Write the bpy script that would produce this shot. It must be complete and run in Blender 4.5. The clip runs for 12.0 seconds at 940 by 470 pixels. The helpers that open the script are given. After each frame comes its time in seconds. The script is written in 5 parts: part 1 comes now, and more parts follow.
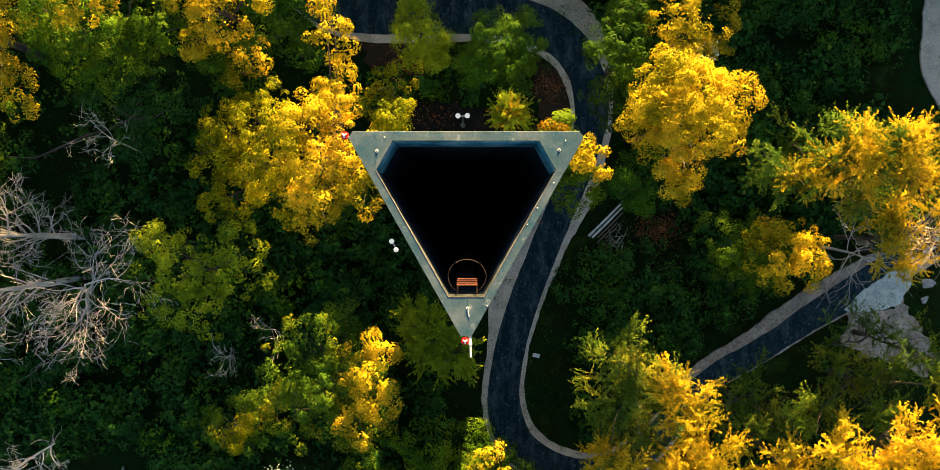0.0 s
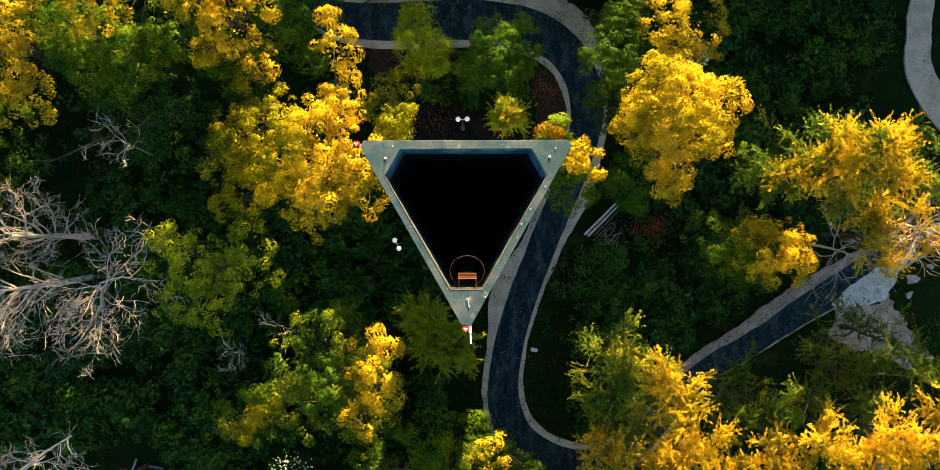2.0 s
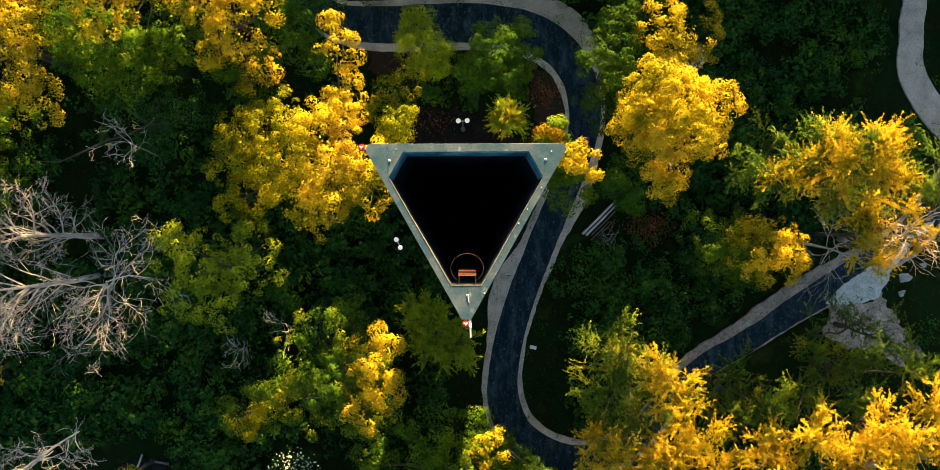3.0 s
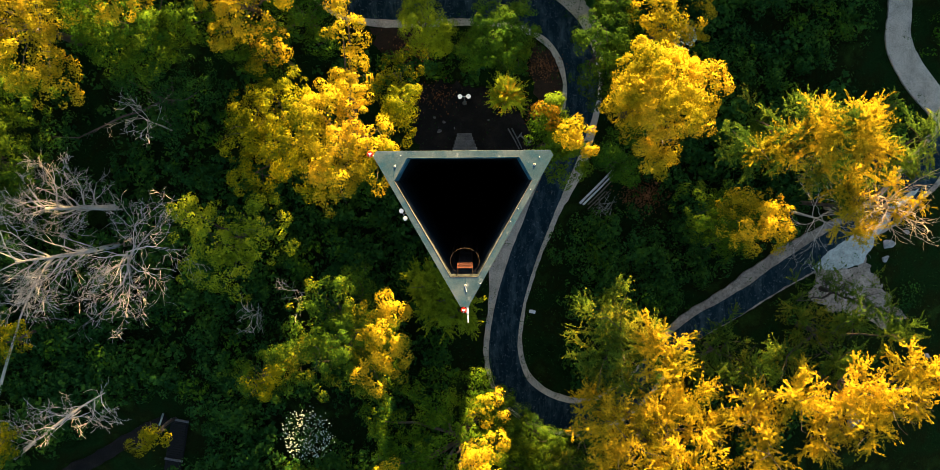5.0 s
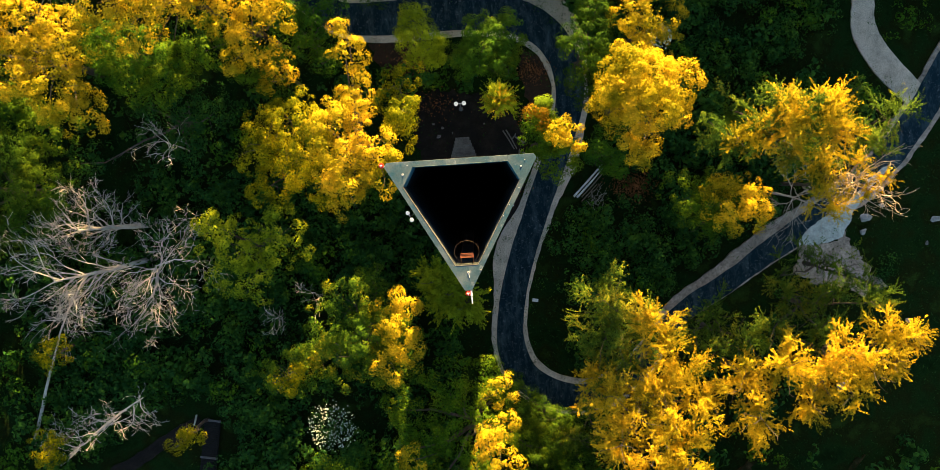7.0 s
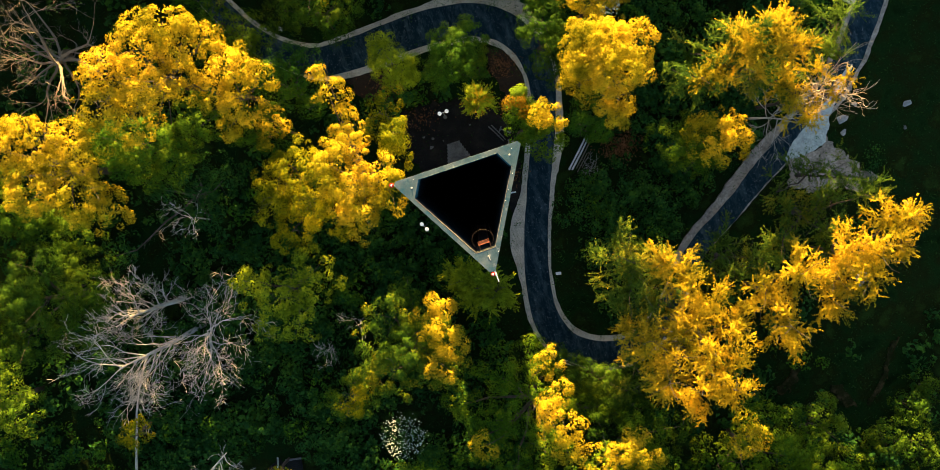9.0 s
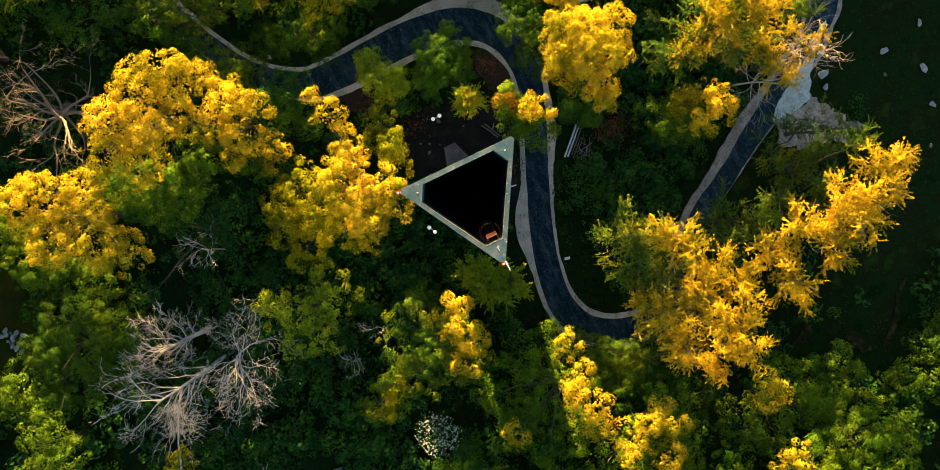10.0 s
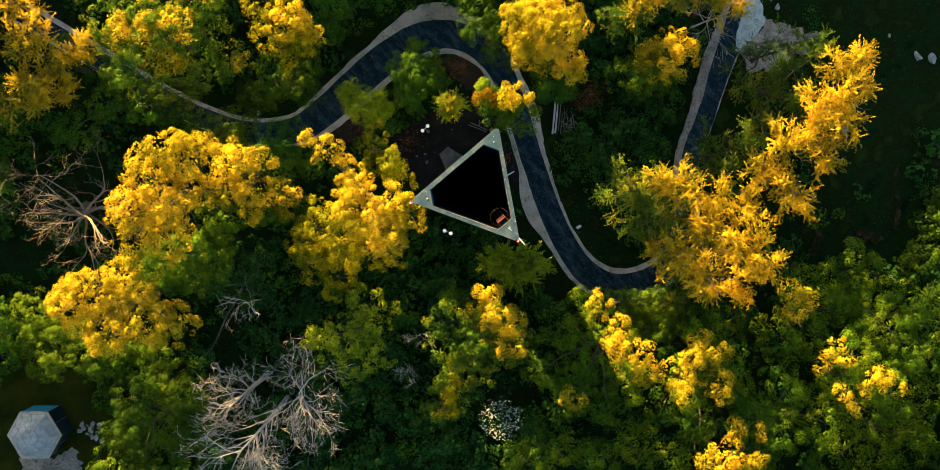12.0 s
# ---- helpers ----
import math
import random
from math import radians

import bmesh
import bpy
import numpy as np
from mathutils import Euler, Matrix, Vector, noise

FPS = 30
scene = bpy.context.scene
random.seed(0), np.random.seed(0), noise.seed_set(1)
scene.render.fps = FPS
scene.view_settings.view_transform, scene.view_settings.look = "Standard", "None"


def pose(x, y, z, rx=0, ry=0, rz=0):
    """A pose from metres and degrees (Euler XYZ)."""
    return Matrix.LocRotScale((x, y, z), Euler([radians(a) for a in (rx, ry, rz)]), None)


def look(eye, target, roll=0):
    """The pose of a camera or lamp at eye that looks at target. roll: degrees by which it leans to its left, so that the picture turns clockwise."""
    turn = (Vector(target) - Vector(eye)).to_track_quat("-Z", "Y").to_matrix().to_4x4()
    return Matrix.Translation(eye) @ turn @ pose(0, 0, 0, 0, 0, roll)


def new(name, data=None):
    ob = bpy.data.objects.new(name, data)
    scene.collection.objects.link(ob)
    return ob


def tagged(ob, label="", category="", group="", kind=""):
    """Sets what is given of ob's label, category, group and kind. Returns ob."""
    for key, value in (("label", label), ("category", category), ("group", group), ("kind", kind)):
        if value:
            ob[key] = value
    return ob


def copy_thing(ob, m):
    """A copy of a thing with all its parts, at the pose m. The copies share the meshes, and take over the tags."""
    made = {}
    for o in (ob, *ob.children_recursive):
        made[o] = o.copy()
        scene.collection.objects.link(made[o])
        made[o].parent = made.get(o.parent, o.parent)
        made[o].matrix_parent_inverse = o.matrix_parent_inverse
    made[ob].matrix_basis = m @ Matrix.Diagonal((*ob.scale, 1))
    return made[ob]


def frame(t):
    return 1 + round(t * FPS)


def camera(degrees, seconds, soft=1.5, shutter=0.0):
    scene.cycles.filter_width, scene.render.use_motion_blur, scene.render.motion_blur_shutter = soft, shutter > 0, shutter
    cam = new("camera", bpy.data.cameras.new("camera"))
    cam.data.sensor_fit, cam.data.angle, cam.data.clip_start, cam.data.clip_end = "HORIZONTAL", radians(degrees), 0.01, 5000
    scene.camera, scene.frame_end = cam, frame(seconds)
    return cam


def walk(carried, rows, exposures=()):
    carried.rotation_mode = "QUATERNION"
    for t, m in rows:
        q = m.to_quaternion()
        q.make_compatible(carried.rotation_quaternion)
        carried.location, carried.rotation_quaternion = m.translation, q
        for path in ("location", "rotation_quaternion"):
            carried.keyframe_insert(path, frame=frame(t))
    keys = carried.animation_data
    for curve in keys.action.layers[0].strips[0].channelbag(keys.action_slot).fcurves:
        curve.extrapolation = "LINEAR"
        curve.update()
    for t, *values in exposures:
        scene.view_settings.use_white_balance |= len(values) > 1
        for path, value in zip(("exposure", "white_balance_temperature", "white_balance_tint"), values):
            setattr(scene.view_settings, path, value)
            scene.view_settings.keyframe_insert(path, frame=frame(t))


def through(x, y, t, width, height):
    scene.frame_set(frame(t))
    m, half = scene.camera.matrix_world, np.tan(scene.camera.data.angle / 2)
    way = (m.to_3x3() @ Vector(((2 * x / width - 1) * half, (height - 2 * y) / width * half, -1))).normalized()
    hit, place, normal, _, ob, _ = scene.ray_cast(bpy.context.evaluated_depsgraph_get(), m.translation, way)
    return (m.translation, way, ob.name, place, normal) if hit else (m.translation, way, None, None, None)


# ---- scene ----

# camera: a drone that climbs straight up and then turns about its own axis
cam = camera(56.0, 12.0, soft=0.5)
PATH = [
    (0.0, 0.000, 0.000, 53.851, -0.457, -0.254, 0.0),
    (1.5, 0.004, 0.004, 55.300, -0.497, -0.240, -0.19),
    (2.5, 0.005, 0.000, 56.270, -0.519, -0.232, -0.205),
    (3.2, 0.010, -0.010, 56.930, -0.532, -0.225, -0.208),
    (4.0, 0.040, -0.010, 57.450, -0.570, -0.200, -0.200),
    (4.75, 0.100, 0.005, 57.950, -0.628, -0.155, -0.170),
    (4.95, 0.200, 1.160, 59.000, -3.590, 0.080, -0.400),
    (5.2, 0.211, 1.190, 59.600, -3.630, 0.085, -0.480),
    (5.5, 0.235, 1.235, 60.200, -3.680, 0.085, -0.642),
    (6.5, 0.333, 1.287, 62.330, -3.672, 0.177, -1.725),
    (7.2, 0.391, 1.270, 63.770, -3.675, 0.235, -4.960),
    (8.0, 0.415, 1.210, 65.350, -3.665, 0.260, -10.900),
    (8.8, 0.412, 1.165, 66.930, -3.665, 0.260, -17.000),
    (9.5, 0.375, 1.160, 68.280, -3.685, 0.235, -21.950),
    (10.5, 0.328, 1.110, 70.150, -3.740, 0.210, -29.500),
    (12.0, 0.289, 0.970, 72.964, -3.760, 0.260, -40.118),
]
walk(cam, [(t, pose(*row)) for t, *row in PATH])

# ---- light: low warm sun from the north, clear sky ----
SUN_AZ, SUN_EL = 80.0, 12.0     # degrees from +x towards +y, and above the horizon
scene.view_settings.exposure = 2.63
world = bpy.data.worlds.new("world")
scene.world = world
world.use_nodes = True
wn = world.node_tree
sky = wn.nodes.new("ShaderNodeTexSky")
sky.sky_type = "NISHITA"
sky.sun_disc = False
sky.sun_elevation = radians(SUN_EL)
sky.sun_rotation = radians(90 - SUN_AZ)
back = wn.nodes["Background"]
back.inputs[1].default_value = 0.050
wn.links.new(sky.outputs[0], back.inputs[0])
lamp = bpy.data.lights.new("sun", "SUN")
lamp.energy, lamp.angle, lamp.color = 5.0, radians(0.55), (1.0, 0.685, 0.25)
sun = new("sun", lamp)
az, el = radians(SUN_AZ), radians(SUN_EL)
sun.matrix_world = look((100 * math.cos(az) * math.cos(el), 100 * math.sin(az) * math.cos(el), 100 * math.sin(el)), (0, 0, 0))


# ---- materials ----
def material(name):
    m = bpy.data.materials.new(name)
    m.use_nodes = True
    nt = m.node_tree
    return m, nt, nt.nodes["Principled BSDF"]


def noise_node(nt, scale, detail=4.0, rough=0.55, coords="Object", stretch=None):
    tc = nt.nodes.new("ShaderNodeTexCoord")
    out = tc.outputs[coords]
    if stretch:
        mp = nt.nodes.new("ShaderNodeMapping")
        mp.inputs["Scale"].default_value = stretch
        nt.links.new(out, mp.inputs[0])
        out = mp.outputs[0]
    n = nt.nodes.new("ShaderNodeTexNoise")
    n.inputs["Scale"].default_value = scale
    n.inputs["Detail"].default_value = detail
    n.inputs["Roughness"].default_value = rough
    nt.links.new(out, n.inputs["Vector"])
    return n.outputs["Fac"]


def ramp(nt, fac, stops):
    r = nt.nodes.new("ShaderNodeValToRGB")
    while len(r.color_ramp.elements) < len(stops):
        r.color_ramp.elements.new(0.5)
    for e, (p, c) in zip(r.color_ramp.elements, stops):
        e.position, e.color = p, (*c, 1)
    nt.links.new(fac, r.inputs[0])
    return r.outputs[0]


def mix(nt, fac, a, b, mode="MIX"):
    n = nt.nodes.new("ShaderNodeMix")
    n.data_type, n.blend_type = "RGBA", mode
    for sock, v in ((n.inputs[0], fac), (n.inputs[6], a), (n.inputs[7], b)):
        if isinstance(v, (int, float)):
            sock.default_value = v
        elif isinstance(v, tuple):
            sock.default_value = (*v, 1)
        else:
            nt.links.new(v, sock)
    return n.outputs[2]


def bump(nt, bsdf, height, strength, distance):
    b = nt.nodes.new("ShaderNodeBump")
    b.inputs["Strength"].default_value = strength
    b.inputs["Distance"].default_value = distance
    nt.links.new(height, b.inputs["Height"])
    nt.links.new(b.outputs[0], bsdf.inputs["Normal"])


def surface(name, colors, scale, fine, rough=0.8, metal=0.0, relief=0.4, depth=0.02, stretch=None, coords="Object", gloss=0.3, grains=(0.62, 1.25)):
    """Two-scale mottled material: colours spread over a coarse noise, darkened and lightened by a fine one."""
    m, nt, b = material(name)
    n = len(colors)
    coarse = ramp(nt, noise_node(nt, scale, 6, 0.6, coords, stretch), [(0.3 + 0.4 * i / max(1, n - 1), c) for i, c in enumerate(colors)])
    f = noise_node(nt, fine, 5, 0.7, coords, stretch)
    grain = ramp(nt, f, [(0.25, (grains[0],) * 3), (0.75, (grains[1],) * 3)])
    nt.links.new(mix(nt, 1.0, coarse, grain, "MULTIPLY"), b.inputs["Base Color"])
    b.inputs["Roughness"].default_value, b.inputs["Metallic"].default_value = rough, metal
    b.inputs["Specular IOR Level"].default_value = gloss
    bump(nt, b, f, relief, depth)
    return m


def leaf_material(name, colors, through=0.22, patch=0.35, single=0.35, stops=None):
    """Leaves: colour differs from leaf to leaf and, slowly, over the crown."""
    m, nt, b = material(name)
    geo = nt.nodes.new("ShaderNodeNewGeometry")
    slow = nt.nodes.new("ShaderNodeTexNoise")
    slow.inputs["Scale"].default_value, slow.inputs["Detail"].default_value, slow.inputs["Roughness"].default_value = patch, 4, 0.6
    nt.links.new(geo.outputs["Position"], slow.inputs["Vector"])
    add = nt.nodes.new("ShaderNodeMath")
    add.operation = "MULTIPLY_ADD"
    add.inputs[1].default_value = single
    nt.links.new(geo.outputs["Random Per Island"], add.inputs[0])
    sub = nt.nodes.new("ShaderNodeMath")
    sub.operation = "MULTIPLY_ADD"
    sub.inputs[1].default_value, sub.inputs[2].default_value = 1.5, -0.42
    nt.links.new(slow.outputs["Fac"], sub.inputs[0])
    nt.links.new(sub.outputs[0], add.inputs[2])
    n = len(colors)
    col = ramp(nt, add.outputs[0], [(stops[i] if stops else 0.12 + 0.76 * i / (n - 1), c) for i, c in enumerate(colors)])
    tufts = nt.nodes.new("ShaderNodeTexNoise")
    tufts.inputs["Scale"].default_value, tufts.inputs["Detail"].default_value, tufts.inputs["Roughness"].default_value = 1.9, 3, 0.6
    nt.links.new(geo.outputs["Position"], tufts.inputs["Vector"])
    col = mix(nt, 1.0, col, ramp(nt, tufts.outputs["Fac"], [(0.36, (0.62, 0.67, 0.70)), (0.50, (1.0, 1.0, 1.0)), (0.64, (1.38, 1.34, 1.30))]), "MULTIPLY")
    nt.links.new(col, b.inputs["Base Color"])
    b.inputs["Roughness"].default_value = 0.55
    b.inputs["Specular IOR Level"].default_value = 0.03
    tr = nt.nodes.new("ShaderNodeBsdfTranslucent")
    nt.links.new(col, tr.inputs[0])
    sh = nt.nodes.new("ShaderNodeMixShader")
    sh.inputs[0].default_value = through
    nt.links.new(b.outputs[0], sh.inputs[1])
    nt.links.new(tr.outputs[0], sh.inputs[2])
    nt.links.new(sh.outputs[0], nt.nodes["Material Output"].inputs[0])
    return m


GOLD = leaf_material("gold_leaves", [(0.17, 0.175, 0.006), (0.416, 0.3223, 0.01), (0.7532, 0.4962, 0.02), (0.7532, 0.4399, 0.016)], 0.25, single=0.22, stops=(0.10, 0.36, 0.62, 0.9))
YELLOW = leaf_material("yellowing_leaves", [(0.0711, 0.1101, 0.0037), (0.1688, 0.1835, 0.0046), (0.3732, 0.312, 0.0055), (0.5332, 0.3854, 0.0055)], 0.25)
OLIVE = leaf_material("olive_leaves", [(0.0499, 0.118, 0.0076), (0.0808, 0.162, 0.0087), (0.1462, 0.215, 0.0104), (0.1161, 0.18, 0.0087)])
MIXED = leaf_material("green_to_gold_leaves", [(0.0554, 0.1248, 0.0108), (0.0887, 0.1685, 0.0108), (0.1663, 0.2236, 0.0108), (0.55, 0.3796, 0.0126)], patch=0.42, single=0.30, stops=(0.18, 0.46, 0.64, 0.83))
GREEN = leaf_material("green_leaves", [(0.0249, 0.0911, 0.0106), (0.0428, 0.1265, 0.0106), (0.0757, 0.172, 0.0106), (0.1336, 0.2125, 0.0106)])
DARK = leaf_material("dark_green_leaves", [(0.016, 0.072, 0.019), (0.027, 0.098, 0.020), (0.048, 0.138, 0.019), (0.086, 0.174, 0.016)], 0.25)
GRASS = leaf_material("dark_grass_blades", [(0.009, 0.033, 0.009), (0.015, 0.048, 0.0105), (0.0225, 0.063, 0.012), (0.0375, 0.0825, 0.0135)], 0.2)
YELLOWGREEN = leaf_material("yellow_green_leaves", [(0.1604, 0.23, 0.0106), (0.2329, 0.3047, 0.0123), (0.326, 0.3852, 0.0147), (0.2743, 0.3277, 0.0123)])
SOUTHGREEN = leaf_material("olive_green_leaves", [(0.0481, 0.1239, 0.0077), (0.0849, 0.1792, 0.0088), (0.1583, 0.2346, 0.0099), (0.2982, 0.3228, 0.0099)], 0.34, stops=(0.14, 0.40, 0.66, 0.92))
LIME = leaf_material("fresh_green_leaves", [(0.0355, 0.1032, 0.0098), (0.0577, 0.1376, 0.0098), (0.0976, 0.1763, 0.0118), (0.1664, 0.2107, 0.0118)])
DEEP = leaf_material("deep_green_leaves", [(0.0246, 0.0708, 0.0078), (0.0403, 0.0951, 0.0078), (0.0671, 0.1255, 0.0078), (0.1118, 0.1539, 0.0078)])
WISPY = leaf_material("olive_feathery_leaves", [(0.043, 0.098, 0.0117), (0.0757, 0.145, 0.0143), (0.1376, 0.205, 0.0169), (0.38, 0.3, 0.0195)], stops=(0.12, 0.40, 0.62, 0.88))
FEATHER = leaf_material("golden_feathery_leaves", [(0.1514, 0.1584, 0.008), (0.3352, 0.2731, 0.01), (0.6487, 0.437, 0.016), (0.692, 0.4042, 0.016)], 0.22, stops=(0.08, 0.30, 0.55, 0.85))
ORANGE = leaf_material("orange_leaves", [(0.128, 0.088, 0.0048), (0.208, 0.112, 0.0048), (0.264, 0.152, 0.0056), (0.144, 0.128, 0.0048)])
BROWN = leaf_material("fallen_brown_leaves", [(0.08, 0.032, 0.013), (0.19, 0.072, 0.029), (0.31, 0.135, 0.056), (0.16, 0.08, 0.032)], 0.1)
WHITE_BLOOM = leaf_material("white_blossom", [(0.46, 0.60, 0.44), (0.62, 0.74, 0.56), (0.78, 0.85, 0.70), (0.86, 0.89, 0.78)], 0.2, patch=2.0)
BARK = surface("bark", [(0.05, 0.04, 0.03), (0.09, 0.07, 0.055), (0.13, 0.11, 0.085)], 2.0, 30, 0.9, 0, 0.6, 0.02, (1, 1, 0.25))
DEADWOOD = surface("bleached_dead_wood", [(0.38, 0.335, 0.28), (0.58, 0.52, 0.44), (0.72, 0.66, 0.56)], 1.5, 24, 0.85, 0, 0.5, 0.02)
# dead wood with warm sunlight put into its pale colour
SUNLIT_WOOD = surface("sunlit_tinted_wood", [(0.56, 0.41, 0.26), (0.74, 0.56, 0.37), (0.82, 0.64, 0.44)], 1.5, 24, 0.85, 0, 0.5, 0.02)
TWIG = surface("brown_twigs", [(0.17, 0.135, 0.095), (0.27, 0.215, 0.155)], 1.5, 24, 0.85, 0, 0.5, 0.02)
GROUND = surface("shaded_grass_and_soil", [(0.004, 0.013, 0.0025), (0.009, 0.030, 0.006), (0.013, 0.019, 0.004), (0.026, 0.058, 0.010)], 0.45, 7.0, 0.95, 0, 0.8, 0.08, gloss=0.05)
MEADOW = surface("mown_yellowish_grass", [(0.012, 0.021, 0.003), (0.032, 0.040, 0.004), (0.062, 0.052, 0.006)], 0.4, 9.0, 0.95, 0, 0.6, 0.05, gloss=0.05)
SOIL = surface("bare_soil", [(0.005, 0.0045, 0.0035), (0.011, 0.009, 0.007), (0.028, 0.021, 0.016)], 0.9, 9.0, 0.95, 0, 0.7, 0.05)
MULCH = surface("brown_leaf_litter", [(0.02, 0.014, 0.008), (0.05, 0.028, 0.015), (0.03, 0.022, 0.010)], 1.5, 14.0, 0.95, 0, 0.8, 0.05)
STRAW = surface("dry_straw_grass", [(0.008, 0.016, 0.004), (0.026, 0.026, 0.009), (0.090, 0.064, 0.030)], 1.4, 22.0, 0.95, 0, 0.8, 0.05, gloss=0.05, grains=(0.4, 1.4))
GRAVEL = surface("pale_gravel", [(0.44, 0.37, 0.28), (0.62, 0.53, 0.40), (0.74, 0.64, 0.50)], 1.0, 16.0, 0.9, 0, 0.6, 0.02, grains=(0.45, 1.35))
ROUGH_GRAVEL = surface("grey_brown_gravel", [(0.20, 0.165, 0.125), (0.38, 0.32, 0.25), (0.54, 0.455, 0.36)], 1.0, 6.0, 0.9, 0, 0.6, 0.03, grains=(0.35, 1.4))
SLAB = surface("pale_concrete", [(0.34, 0.40, 0.38), (0.52, 0.60, 0.55), (0.64, 0.71, 0.66)], 1.3, 8.0, 0.8, 0, 0.4, 0.01, grains=(0.5, 1.3))
STONE = surface("grey_stone", [(0.09, 0.088, 0.085), (0.15, 0.145, 0.14), (0.21, 0.205, 0.20)], 1.8, 16.0, 0.85, 0, 0.6, 0.02)

PALE_STONE = surface("pale_boulder_stone", [(0.24, 0.235, 0.22), (0.38, 0.37, 0.345), (0.50, 0.48, 0.45)], 1.8, 16.0, 0.85, 0, 0.6, 0.02)


def asphalt(name, k):
    """Dark asphalt with pale wear; k lightens it."""
    m, nt, b = material(name)
    base = ramp(nt, noise_node(nt, 0.6, 5, 0.6), [(0.3, (0.0026 * k, 0.0150 * k, 0.0225 * k)), (0.7, (0.0070 * k, 0.0265 * k, 0.0370 * k))])
    blot = ramp(nt, noise_node(nt, 1.1, 8, 0.72, "Object", (1.7, 0.55, 1.0)), [(0.47, (0, 0, 0)), (0.66, (1, 1, 1))])
    col = mix(nt, blot, base, (0.046, 0.080, 0.092))
    specks = ramp(nt, noise_node(nt, 5.5, 6, 0.75), [(0.575, (0, 0, 0)), (0.67, (1, 1, 1))])
    col = mix(nt, specks, col, (0.13, 0.16, 0.175))
    f = noise_node(nt, 45, 3, 0.7)
    nt.links.new(mix(nt, 1.0, col, ramp(nt, f, [(0.25, (0.7, 0.7, 0.7)), (0.75, (1.25, 1.25, 1.25))]), "MULTIPLY"), b.inputs["Base Color"])
    b.inputs["Roughness"].default_value = 0.85
    b.inputs["Specular IOR Level"].default_value = 0.12
    bump(nt, b, f, 0.3, 0.01)
    return m


ASPHALT = asphalt("worn_asphalt", 1.0)
# a lightened copy that paints the brighter, sunlit look of the straight path
SUNLIT_ASPHALT = asphalt("sunlit_look_asphalt", 1.15)


def tower_metal():
    m, nt, b = material("weathered_galvanised_steel")
    base = ramp(nt, noise_node(nt, 1.1, 8, 0.66), [(0.34, (0.032, 0.084, 0.116)), (0.5, (0.074, 0.122, 0.150)), (0.66, (0.155, 0.190, 0.205))])
    stain = ramp(nt, noise_node(nt, 2.1, 9, 0.75), [(0.51, (0, 0, 0)), (0.64, (1, 1, 1))])
    col = mix(nt, stain, base, (0.018, 0.088, 0.132))
    pale = ramp(nt, noise_node(nt, 2.9, 9, 0.82), [(0.57, (0, 0, 0)), (0.68, (1, 1, 1))])
    col = mix(nt, pale, col, (0.36, 0.38, 0.40))
    f = noise_node(nt, 30, 5, 0.75)
    nt.links.new(mix(nt, 1.0, col, ramp(nt, f, [(0.3, (0.72, 0.72, 0.72)), (0.7, (1.2, 1.2, 1.2))]), "MULTIPLY"), b.inputs["Base Color"])
    b.inputs["Metallic"].default_value = 0.25
    b.inputs["Roughness"].default_value = 0.55
    bump(nt, b, f, 0.2, 0.01)
    return m


STEEL = tower_metal()
INSIDE = surface("shade_dark_lining", [(0.010, 0.028, 0.040), (0.020, 0.045, 0.060), (0.06, 0.08, 0.09)], 1.6, 14, 0.95, 0, 0.3, 0.01, (1, 1, 0.3), gloss=0.02)
COLLAR = surface("stained_steel_shade_tone", [(0.010, 0.085, 0.13), (0.045, 0.24, 0.33), (0.13, 0.36, 0.44), (0.42, 0.50, 0.53)], 2.4, 16, 0.8, 0, 0.3, 0.01, (1, 1, 0.5), gloss=0.15)
SUNNY_STEEL = surface("weathered_steel_sunny_tone", [(0.012, 0.016, 0.020), (0.045, 0.052, 0.058), (0.20, 0.205, 0.205)], 2.4, 18, 0.8, 0, 0.3, 0.01, (1, 1, 0.4), gloss=0.1)
LUG_SHADE = surface("painted_lug_shadows", [(0.026, 0.080, 0.112), (0.050, 0.105, 0.135)], 6, 40, 0.7, 0, 0.1, 0.002)
LIP = surface("sunlit_tan", [(0.13, 0.115, 0.09), (0.25, 0.225, 0.19), (0.42, 0.38, 0.33)], 6, 30, 0.7, 0, 0.2, 0.005)
RUST = surface("orange_red_paint", [(0.10, 0.030, 0.017), (0.17, 0.052, 0.027)], 4, 40, 0.6, 0, 0.2, 0.003)
HOOP = surface("dark_rusty_steel", [(0.030, 0.020, 0.017), (0.052, 0.032, 0.025)], 4, 40, 0.6, 0, 0.2, 0.003)
WHITE = surface("white_paint", [(0.72, 0.72, 0.70), (0.82, 0.82, 0.80)], 3, 40, 0.5, 0, 0.1, 0.002)
GLOBE = surface("opal_globe", [(0.78, 0.77, 0.74), (0.86, 0.85, 0.82)], 5, 50, 0.3, 0, 0.02, 0.001)
globe_shader = GLOBE.node_tree.nodes["Principled BSDF"]
globe_shader.inputs["Emission Color"].default_value, globe_shader.inputs["Emission Strength"].default_value = (1.0, 0.97, 0.90, 1.0), 0.07
RED = surface("red_lens", [(0.65, 0.02, 0.015), (0.75, 0.05, 0.03)], 6, 60, 0.25, 0, 0.05, 0.001)
GREYPOST = surface("grey_post", [(0.16, 0.16, 0.16), (0.24, 0.24, 0.24)], 3, 30, 0.6, 0.3, 0.2, 0.003)
BIRCH = surface("pale_birch_bark", [(0.50, 0.48, 0.44), (0.76, 0.74, 0.69), (0.84, 0.82, 0.77)], 3.5, 20, 0.8, 0, 0.4, 0.01)
TIMBER = surface("grey_timber", [(0.13, 0.12, 0.11), (0.22, 0.20, 0.18)], 3, 20, 0.85, 0, 0.4, 0.01, (1, 6, 6))
